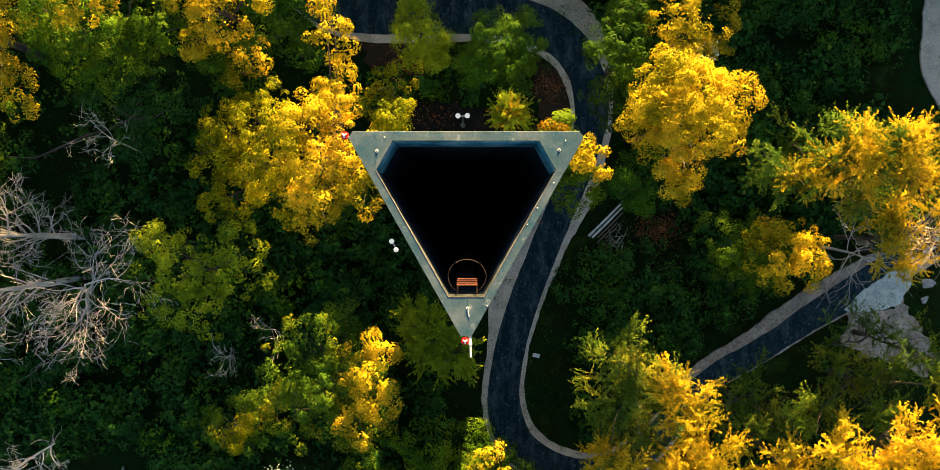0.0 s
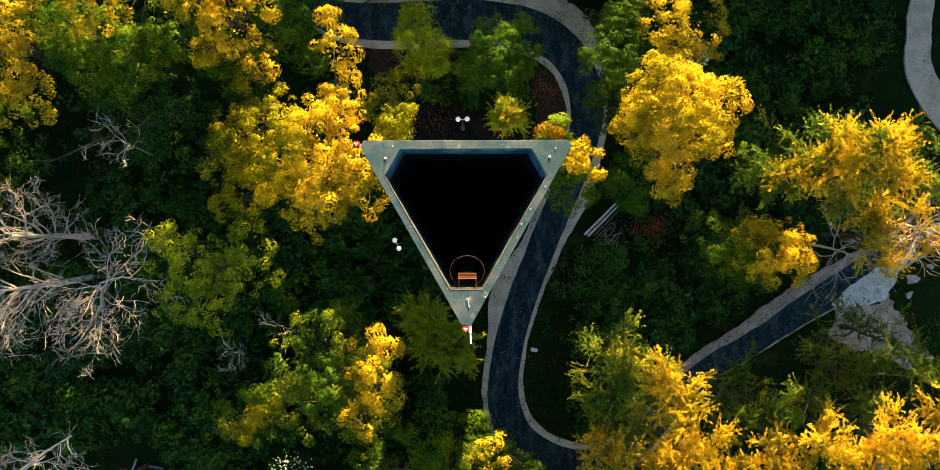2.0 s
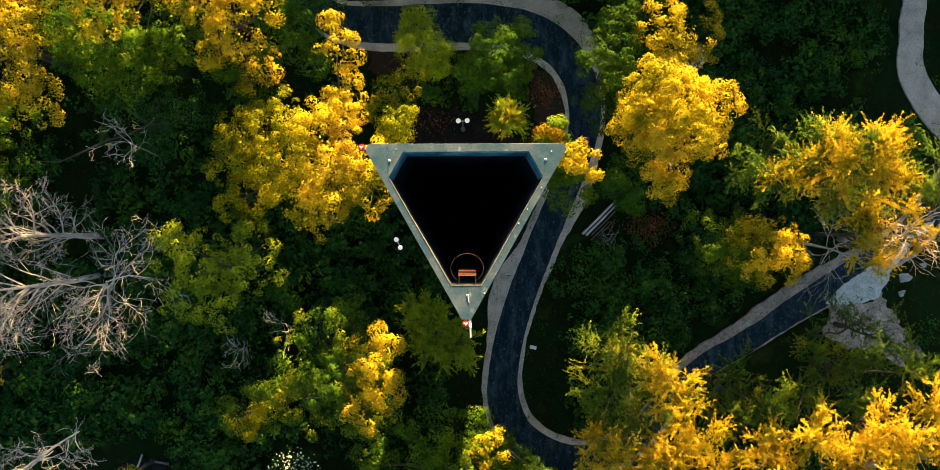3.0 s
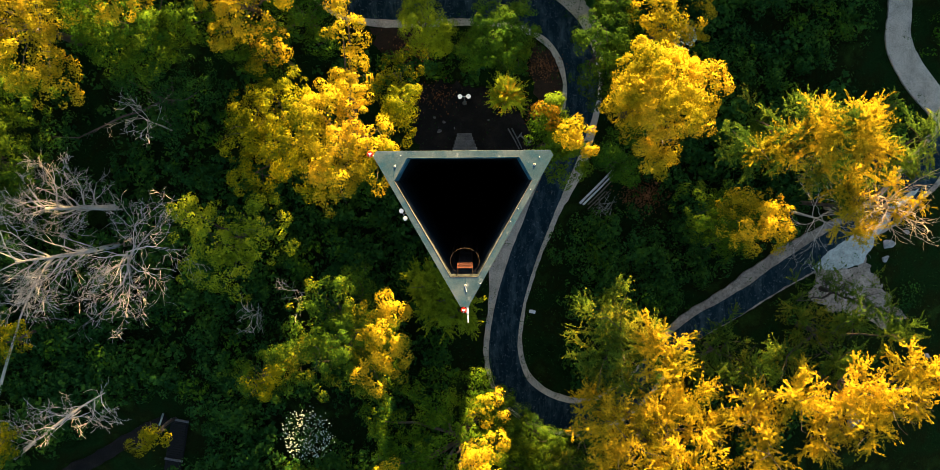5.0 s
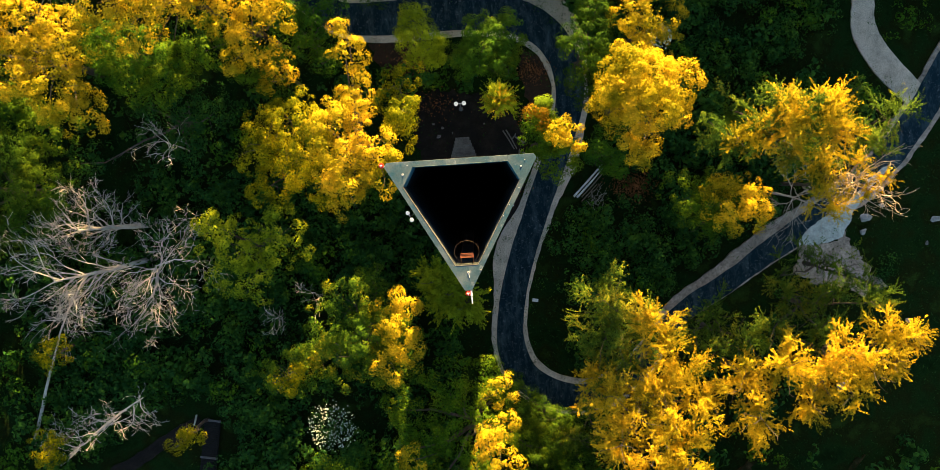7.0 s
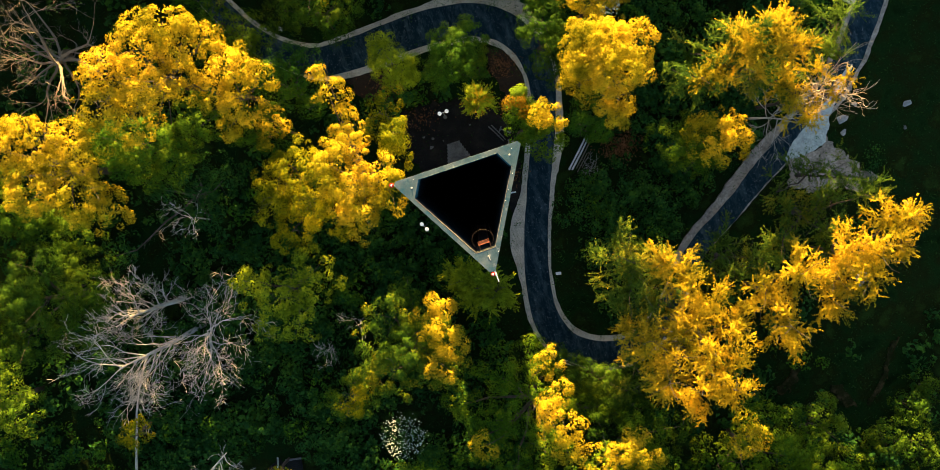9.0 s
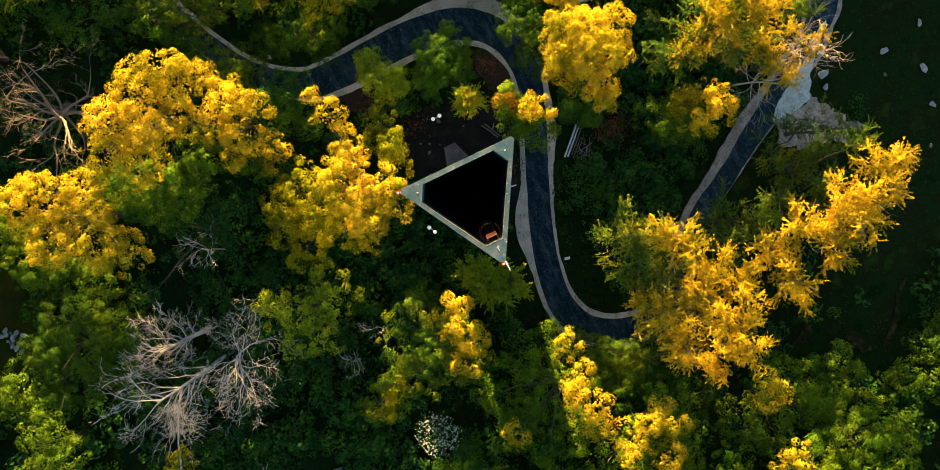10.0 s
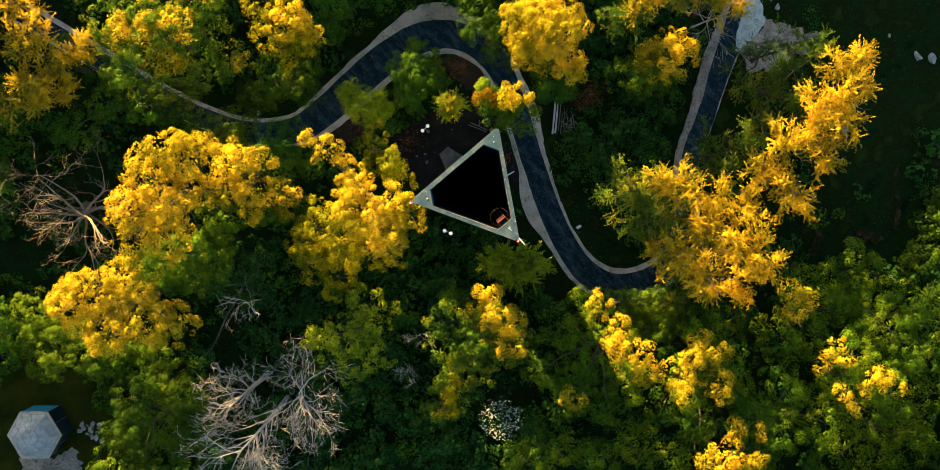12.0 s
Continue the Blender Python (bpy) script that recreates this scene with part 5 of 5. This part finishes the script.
tree("broadleaf_tree", [(4.5, -27.1, 6.1, 1.99, 1.69), (8.0, -26.5, 6.5, 1.97, 1.68), (5.6, -28.8, 6.3, 2.07, 1.76), (8.7, -30.5, 6.3, 2.07, 1.76), (2.9, -29.6, 5.7, 1.82, 1.54)], SOUTHGREEN, 221, "broad green tree in the southern wood", size=0.099, fill=39, gaps=-0.6, light_or_hue=[(3.1, -26.2, 8.2, 0.6, 0.51), (4.4, -27.5, 8, 0.45, 0.38), (1.3, -27.2, 8.4, 1.05, 0.89), (2.6, -29.1, 8, 0.79, 0.67), (-0.3, -26.9, 8, 0.62, 0.52)], light_or_hue_mat=GOLD)
tree("broadleaf_tree", [(13.5, -27.5, 6.7, 2.24, 1.9), (13.8, -30.7, 6.7, 1.97, 1.67), (11.1, -29.2, 6.3, 1.8, 1.53), (11.1, -32.3, 6.1, 1.99, 1.69), (13.6, -33.9, 5.7, 1.54, 1.31)], SOUTHGREEN, 222, "large green tree with golden tips in the southern wood", size=0.099, fill=39, gaps=-0.6, light_or_hue=[(10.7, -28.9, 8.8, 0.6, 0.51), (11.0, -30.6, 8.4, 0.5, 0.42), (10.9, -26.4, 8.8, 0.45, 0.38), (13.0, -25.9, 8.8, 0.5, 0.42), (12.0, -25.9, 9, 0.48, 0.41), (12.5, -27.0, 9, 0.43, 0.37), (13.2, -29.6, 9, 0.87, 0.74), (14.1, -29.8, 9, 0.61, 0.52), (14.2, -31.2, 8.6, 0.52, 0.45)], light_or_hue_mat=GOLD)
tree("broadleaf_tree", [(16.8, -27.6, 5.3, 2.33, 1.98), (19.6, -28.0, 4.9, 1.98, 1.68), (17.1, -30.6, 5.1, 2.24, 1.91), (19.6, -30.4, 4.7, 1.81, 1.53), (16.6, -25.6, 4.3, 1.82, 1.54)], SOUTHGREEN, 223, "large pale green tree at the meadow's edge", size=0.099, fill=39, gaps=-0.7)
tree("broadleaf_tree", [(14.2, -21.8, 5.7, 2.09, 1.78), (15.1, -24.3, 5.7, 1.82, 1.54), (10.5, -23.7, 4.7, 2.03, 1.72), (12.2, -25.2, 4.7, 1.75, 1.49)], SOUTHGREEN, 224, "green tree with a golden side beside feathery ones", size=0.104, fill=36, gaps=-0.6, light_or_hue=[(12.9, -20.7, 8.4, 0.70, 0.60), (12.4, -21.9, 8.2, 0.75, 0.60), (13.6, -21.7, 8.0, 0.60, 0.50)], light_or_hue_mat=GOLD)
tree("broadleaf_tree", [(19.1, -23.4, 3.2, 1.6, 1.2), (17.3, -23.6, 3.2, 1.5, 1.2), (19.5, -25.2, 3.3, 1.5, 1.2), (17.6, -25.2, 3.3, 1.4, 1.2)], OLIVE, 229, "low green tree at the edge of dry grass", size=0.108, fill=30, gaps=-0.6)
tree("broadleaf_tree", [(3.4, -18.4, 3.9, 1.66, 1.41), (8.9, -20.6, 3.7, 1.85, 1.57), (0.1, -22.5, 3.6, 1.85, 1.58), (1.1, -25.7, 3.9, 1.84, 1.57)], DEEP, 225, "dark green tree in the southern wood", size=0.104, fill=33, gaps=-0.5)
tree("broadleaf_tree", [(-9.8, -19.0, 3.9, 1.84, 1.57), (-8.0, -20.2, 3.9, 1.57, 1.33), (-11.8, -18.4, 3.6, 1.39, 1.18)], SOUTHGREEN, 226, "green tree at the thicket's edge", size=0.099, fill=36, gaps=-0.6)
tree("broadleaf_tree", [(16.8, -35.1, 3.9, 2.03, 1.72), (13.4, -37.2, 3.9, 2.12, 1.8), (10.6, -36.2, 3.9, 2.12, 1.8), (7.3, -34.3, 3.9, 1.84, 1.57)], SOUTHGREEN, 227, "round green tree beyond the meadow", size=0.117, fill=27, gaps=-0.6)
tree("broadleaf_tree", [(-3.5, -23.1, 3.9, 2.03, 1.72), (-2.4, -26.0, 4.3, 1.83, 1.56), (-6.5, -22.4, 3.9, 1.84, 1.57)], SOUTHGREEN, 228, "green tree in the southern wood", size=0.108, fill=30, gaps=-0.6)
for k, (x, y, z, r, m) in enumerate(((0.2, 17.4, 5.0, 1.9, GREEN), (4.4, 16.9, 5.0, 1.9, GREEN), (9.0, 15.4, 6.4, 2.3, GREEN), (-36.2, 1.2, 5.0, 2.4, OLIVE), (-36.0, 16.0, 7.0, 2.8, GREEN), (-2.0, 24.0, 7.0, 2.4, MIXED), (-5.0, 27.0, 8.0, 2.6, MIXED), (-23.5, 28.0, 7.0, 2.4, GREEN), (-28.0, 25.0, 6.0, 2.6, GREEN))):
    rr = np.random.default_rng(1900 + k)
    r *= 1.2
    a = rr.uniform(0, 6.28)
    tree("broadleaf_tree", [(x, y, z, r * 0.8, r * 0.8), (x + 0.6 * r * math.cos(a), y + 0.6 * r * math.sin(a), z - 0.6, r * 0.62, r * 0.6), (x + 0.6 * r * math.cos(a + 2.3), y + 0.6 * r * math.sin(a + 2.3), z - 0.8, r * 0.6, r * 0.6)],
         m, 90 + k, {"green_to_gold_leaves": "green tree with yellow branches"}.get(m.name, "round green tree in the wood"), group="northern wood", size=0.126, fill=27, gaps=-0.5)


for k, (x, y, z, s) in enumerate(((-28.8, -8.8, 5.0, 1.3), (-20.4, -15.2, 4.4, 1.2), (-29.6, -15.2, 5.0, 1.3), (-13.1, -11.4, 5.4, 1.0))):
    tree("sparse_sapling", [(x, y, z, s, 0.8), (x + 0.9, y + 0.7, z + 0.5, s * 0.7, 0.6)], YELLOW, 130 + k, "sparse yellowing sapling in the thicket", per=2.2, group="sparse saplings")


# ---- dead trees
def dead_tree(x, y, seed, top, crown, label, mat=DEADWOOD, thick=0.16, depth=3, heads=4, fork=0.62, lift=0.35, fine=0.55, toward=None):
    """A bare tree from its foot (x, y) to its head; boughs fork off above the fork, steeper with more lift; toward: the bearing that they fan about, and how far."""
    rng = np.random.default_rng(seed)
    t = thing("dead_tree", (x, y, -0.1), label=label, category="dead tree", group="dead trees")
    head = Vector((top[0] - x, top[1] - y, top[2]))
    part("trunk", tubes([limb((0, 0, 0), head, thick, thick * 0.22, rng, 0.03, 8)], 8), mat, t)
    axis = head.normalized()
    for k in range(heads):
        w = 2.4 * k + rng.uniform(-0.5, 0.5)
        if toward:
            w = radians(toward[0] + toward[1] * rng.uniform(-1, 1))
        s = fork + (1.0 - fork) * (k + 0.5) / heads
        d = Vector((math.cos(w), math.sin(w), lift * rng.uniform(0.5, 1.5))) + axis * 0.3
        runs = []
        dead_runs(rng, head * s, d, crown * rng.uniform(0.6, 1.05), thick * 0.29, depth, runs, fine, 0.20)
        part("bough", tubes(runs, 3), mat, t)
    return t


dead_tree(-22.8, -2.9, 3, (-27.4, -3.6, 6.2), 3.7, "bleached bare dead tree with boughs streaming outward", thick=0.22, heads=19, fork=0.30, lift=0.35, fine=0.52, toward=(195, 62))
dead_tree(-33.0, -16.0, 14, (-26.6, -4.6, 5.2), 1.7, "slim bleached dead tree leaning on another", thick=0.15, heads=9, fork=0.86, lift=0.3, depth=2, toward=(260, 80))
dead_tree(-22.9, -5.2, 4, (-21.0, -3.1, 5.2), 3.4, "bleached bare dead tree with pale spreading branches", thick=0.17, heads=16, fork=0.36, lift=0.35, fine=0.60, toward=(-65, 130))
dead_tree(-22.7, -0.5, 5, (-25.6, -0.4, 6.0), 2.7, "bleached bare dead tree with a broken stem", thick=0.24, heads=16, fork=0.32, lift=0.35, fine=0.55, toward=(138, 72))
dead_tree(-31.2, -17.6, 6, (-22.5, -11.8, 5.6), 2.2, "pale bare dead tree leaning at the thicket's edge", thick=0.16, heads=11, fork=0.22, lift=0.4, fine=0.58, toward=(150, 130))
dead_tree(-19.8, 4.6, 7, (-19.2, 4.9, 6.5), 1.7, "grey bare tree among green ones", thick=0.07, heads=6, depth=2)
dead_tree(-14.0, -7.6, 8, (-13.9, -7.5, 3.2), 1.0, "grey bare shrub in undergrowth", thick=0.045, heads=8, depth=2, fork=0.3)
dead_tree(-11.6, -6.2, 9, (-11.2, -5.8, 3.6), 1.2, "thin bare shrub beside a green and golden tree", thick=0.045, heads=5, depth=2, fork=0.3)
dead_tree(-25.8, 19.8, 10, (-23.4, 17.0, 8.6), 4.6, "brown bare tree beyond golden crowns", TWIG, 0.44, 3, 12, 0.40, 0.3, fine=0.6)
tree("sparse_yellow_tree", [(21.6, -0.2, 10.2, 1.1, 0.7), (21.0, -1.2, 9.8, 1.0, 0.7), (22.4, -1.8, 9.4, 0.7, 0.5), (23.4, 0.9, 10.0, 0.8, 0.6)], FEATHER, 46, "sparse golden tree beside a bare sunlit one", "sprays", per=0.5)
dead_tree(24.0, -0.9, 12, (24.2, -0.6, 8.6), 2.5, "sunlit bare tree with pale spreading branches", SUNLIT_WOOD, thick=0.19, heads=16, fork=0.72, depth=2, lift=0.75)
dead_tree(21.2, -1.0, 15, (21.6, -1.6, 6.4), 2.3, "grey bare tree hanging over the asphalt path", thick=0.12, heads=9, fork=0.6, depth=2, lift=0.1)
tree("sparse_yellow_tree", [(24.6, -0.9, 8.6, 0.9, 0.6), (23.4, -1.6, 8.2, 0.8, 0.5), (25.6, -0.2, 8.8, 0.6, 0.4), (22.6, -2.2, 7.6, 0.7, 0.5)], FEATHER, 53, "sparse golden leaves among pale bare branches", "sprays", size=0.13, per=0.45)
tree("feathery_tree", [(22.3, -5.4, 3.6, 1.2, 0.9), (23.9, -5.6, 3.2, 0.9, 0.7), (25.0, -6.4, 3.6, 1.2, 0.9), (26.3, -7.4, 4.2, 1.2, 0.9), (20.6, -6.6, 3.8, 1.1, 0.9)], WISPY, 54, "low wispy green tree beside the gravel clearing", "sprays", per=0.5)


# ---- shrubs ----
def shrub(name, x, y, r, h, mat, seed, label, size=0.15, group=""):
    rng = np.random.default_rng(seed)
    t = thing(name, (x, y, -0.05), label=label, category="shrub", group=group)
    runs = [limb((0, 0, 0), (rng.normal() * r * 0.5, rng.normal() * r * 0.5, h * 0.8), 0.03, 0.01, rng, 0.1, 3) for _ in range(6)]
    part("stems", tubes(runs, 5), BARK, t)
    if mat != WHITE_BLOOM:
        leaf_object("foliage", lobe_puffs((0, 0, h * 0.55, r, h * 0.5), rng, seed, 4.0, size, 18), mat, t)
        return t
    # single pale flower heads over a dark dome of leaves
    leaf_object("foliage", lobe_puffs((0, 0, h * 0.45, r * 0.85, h * 0.42), rng, seed, 4.0, size, 14), DARK, t)
    n = int(215 * r)
    w, q = rng.uniform(0, 2 * math.pi, n), np.sqrt(rng.uniform(0.0, 1.0, n)) * r * (0.85 + 0.3 * rng.uniform(size=n))
    pos = np.stack([np.cos(w) * q, np.sin(w) * q, h * (0.5 + 0.48 * np.sqrt(np.maximum(0, 1 - (q / (1.2 * r)) ** 2))) + rng.normal(size=n) * 0.12], 1)
    a = size * rng.uniform(0.7, 1.3, n)
    bloom = leaves(pos, rng.normal(size=(n, 3)) * 0.35 + np.array([0, 0.2, 1.0]), rng.normal(size=(n, 3)), a, a * 0.75)
    leaf_object("blossom", bloom, mat, t)
    return t


shrub("white_shrub", -10.8, -15.7, 1.7, 2.0, WHITE_BLOOM, 301, "shrub covered in small whitish leaves", 0.11)
shrub("white_shrub", 13.0, 9.6, 0.8, 7.0, WHITE_BLOOM, 302, "pale leaved shrub beside a golden tree", 0.13)
for x, y, r, h, k in ((23.9, -27.2, 1.5, 2.8, 303), (22.3, -27.9, 1.2, 2.4, 304), (26.2, -25.5, 1.5, 2.6, 305), (22.6, -30.2, 1.6, 3.2, 306), (26.0, -28.6, 1.7, 3.0, 307), (28.0, -24.6, 1.4, 2.2, 308)):
    shrub("green_shrub", x, y, r, h, DEEP, k, "dense green shrub at the meadow's edge", 0.13, "shrubs at the meadow's edge")


def open_ground(x, y):
    """Places kept free of undergrowth: the tower, bare soil, meadows, paths, pads."""
    if path_distance(x, y) < 2.5 or math.hypot(x, y - 0.5) < 3.0:
        return True
    if math.hypot(x + 10.8, y + 15.5) < 2.3:
        return True
    if any(math.hypot(x - sum(p[0] for p in o) / len(o), y - sum(p[1] for p in o) / len(o)) < 1.9 for o in DRY):
        return True
    if math.hypot(x - 8.9, y - 0.4) < 2.0 or math.hypot(x - 11.7, y) < 0.9:
        return True
    if -3.6 < x < 4.4 and 1.0 < y < 7.6:
        return True
    if 4.0 < x < 6.6 and -12.5 < y < -1.5:
        return True
    if x + 2.5 * noise.noise((0.0, y * 0.3, 6.0)) > 23.5 and -32 < y < -17:
        return noise.noise((x * 0.35, y * 0.35, 4.0)) > -0.15
    if x > 26 and y < 4.5 and math.hypot(x - 36, (y + 8) * 1.0) < 13:
        return True
    if 22.5 < x < 31 and -11 < y < -3.5:
        return True
    if 22 < x < 27 and 5.5 < y < 10 and noise.noise((x * 0.3, y * 0.3, 2.0)) > -0.1:
        return True
    return math.hypot(x + 41, y - 8) < 6 or math.hypot(x + 20, y + 17) < 2.0


def undergrowth(mat, count, seed, name, label, low, high, size, area=(-54, 50, -42, 38), fill=8):
    rng = np.random.default_rng(seed)
    pieces = []
    while len(pieces) < count:
        x, y = rng.uniform(area[0], area[1]), rng.uniform(area[2], area[3])
        if open_ground(x, y):
            continue
        r = rng.uniform(0.45, 1.25)
        h = rng.uniform(low, high)
        pieces.append(lobe_puffs((x, y, h * 0.45, r, h * 0.55), rng, int(rng.integers(1e6)), 1.5, size, fill))
    ob = leaf_object(name, joined(pieces), mat, None)
    return tagged(ob, label, "undergrowth", kind="stuff")


undergrowth(DARK, 1600, 41, "undergrowth", "dense dark green undergrowth on the forest floor", 0.6, 2.6, 0.29, fill=6)
undergrowth(DARK, 650, 43, "undergrowth", "dense dark green thicket west of the tower", 0.8, 2.4, 0.195, (-32, -2, -21, 3), 11)
undergrowth(DARK, 420, 44, "undergrowth", "dark green shrubs between the two paths", 0.7, 2.2, 0.175, (6.5, 27, -8, 15), 11)
undergrowth(GREEN, 520, 42, "undergrowth", "green shrubs and saplings on the forest floor", 1.0, 3.4, 0.19, fill=10)


def grass():
    rng = np.random.default_rng(77)
    n = 42000
    pts = np.stack([rng.uniform(-46, 46, n), rng.uniform(-34, 30, n)], 1)
    d = np.full(n, 1e9)
    for p in ALL_PATHS[::2]:
        d = np.minimum(d, ((pts - p) ** 2).sum(1))
    keep = (np.sqrt(d) > 1.95) & (np.hypot(pts[:, 0], pts[:, 1] - 0.5) > 3)
    pts = pts[keep]
    n = len(pts)
    c = np.concatenate([pts, rng.uniform(-0.05, 0.10, (n, 1))], 1)
    nor = rng.normal(size=(n, 3)) + np.array([0, 0, 1.0])
    al = rng.normal(size=(n, 3)) + np.array([0, 0, 0.8])
    l = rng.uniform(0.10, 0.28, n)
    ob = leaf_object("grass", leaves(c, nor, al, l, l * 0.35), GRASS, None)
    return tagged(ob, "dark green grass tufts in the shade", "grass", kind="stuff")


grass()


def fallen_leaves():
    rng = np.random.default_rng(53)
    pieces = []
    for x, y, r, n in ((11.7, 0.0, 1.2, 900), (5.0, 8.6, 0.9, 420), (-3.4, 9.8, 1.1, 380), (4.6, 5.6, 0.8, 260), (-2.0, 6.6, 1.2, 160), (3.2, 0.4, 0.7, 160)):
        c = np.concatenate([rng.normal(size=(n, 2)) * r * 0.55 * np.array([1.2, 0.8]) + (x, y), rng.uniform(0.02, 0.22, (n, 1))], 1)
        l = rng.uniform(0.08, 0.17, n)
        pieces.append(leaves(c, rng.normal(size=(n, 3)) * 0.6 + np.array([0, 0, 1.0]), rng.normal(size=(n, 3)), l, l * 0.6))
    return tagged(leaf_object("fallen_leaves", joined(pieces), BROWN, None), "reddish brown fallen leaves on dark ground", "leaves", kind="stuff")


fallen_leaves()


def weeds():
    """Low weeds that creep over the gravel edges of the paths and up to the tower's foot."""
    rng = np.random.default_rng(31)
    pieces = []
    for line, n, far in ((MAIN, 620, 1.55), (EAST, 200, 1.6), (NORTHEAST, 60, 1.0)):
        for _ in range(n):
            p = line[rng.integers(len(line))] + rng.normal(size=2) * 0.2
            w = rng.uniform(0, 6.28)
            x, y = p[0] + far * math.cos(w), p[1] + far * math.sin(w)
            if np.sqrt(((line - (x, y)) ** 2).sum(1)).min() < far * 0.72:
                continue
            pieces.append(lobe_puffs((x, y, 0.10, rng.uniform(0.10, 0.32), 0.16), rng, int(rng.integers(1e6)), 4.0, 0.09, 10))
    for _ in range(34):
        s = rng.uniform(0, 1)
        x, y = 2.35 - 2.1 * s + rng.normal() * 0.12 + 0.25, 1.6 - 3.7 * s + rng.normal() * 0.15
        pieces.append(lobe_puffs((x, y, 0.12, rng.uniform(0.12, 0.35), 0.2), rng, int(rng.integers(1e6)), 3.0, 0.10, 10))
    for _ in range(50):
        w = rng.uniform(-2.9, 0.5)
        x, y = 26.6 + 2.9 * math.cos(w) + rng.normal() * 0.3, -7.0 + 2.3 * math.sin(w) + rng.normal() * 0.3
        pieces.append(lobe_puffs((x, y, 0.15, rng.uniform(0.15, 0.5), 0.25), rng, int(rng.integers(1e6)), 3.0, 0.12, 10))
    ob = leaf_object("weeds", joined([q for q in pieces if len(q[0])]), DARK, None)
    return tagged(ob, "dark green weeds creeping over gravel edges", "weeds", kind="stuff")


weeds()

# ---- the wood is carried on out of view: plain repeats of a few trees ----
def far_wood():
    rng = np.random.default_rng(8)
    models = []
    for k, m in enumerate((GREEN, MIXED, OLIVE)):
        models.append(tree("wood_tree", [(0, 62 + 9 * k, 9.0, 3.2, 3.2), (1.8, 60.8 + 9 * k, 7.6, 2.4, 2.5), (-1.9, 63.2 + 9 * k, 7.4, 2.4, 2.5), (0.6, 64.6 + 9 * k, 7.2, 2.2, 2.2)], m, 500 + k, "leafy tree added out of view round the clearing", per=0.28, size=1.55, fill=2, group="surrounding wood"))
    placed = []

    def plant(x, y, s):
        placed.append((x, y))
        o = copy_thing(models[len(placed) % 3], pose(x, y, -0.1, 0, 0, rng.uniform(0, 360)))
        o.scale = (s, s, s)

    # an unseen tall belt, added towards the sun to keep the ground in shade
    ux, uy = math.cos(az), math.sin(az)
    for row, d in enumerate((64.0, 70.0, 76.0)):
        for k in range(-13, 14):
            u, w = d + rng.uniform(-1.5, 1.5), 5.4 * (k + 0.5 * (row % 2)) + rng.uniform(-1, 1)
            plant(ux * u - uy * w, uy * u + ux * w, (SUN_BLOCK + 0.22 * min(1.0, max(0.0, (9 - w) / 6))) * (1 + 0.02 * (d - 64) / 6) * rng.uniform(0.90, 1.06))
    # an unseen nearer stand north of the meadow, added to shade its ground
    for x in np.arange(12, 54, 5.0):
        for y in (24.5, 29.5, 34.5):
            plant(x + rng.uniform(-1.2, 1.2), y + rng.uniform(-1.2, 1.2), rng.uniform(0.85, 0.98))
    tries = 0
    while tries < 700:
        tries += 1
        w, d = rng.uniform(0, 6.283), rng.uniform(46, 110)
        x, y = d * math.cos(w), d * 0.85 * math.sin(w)
        if (abs(x) < 50 and abs(y) < 37) or x * ux + y * uy > 45 or any((x - a) ** 2 + (y - b) ** 2 < 26 for a, b in placed):
            continue
        plant(x, y, rng.uniform(0.8, 1.1))


SUN_BLOCK = 1.45
far_wood()
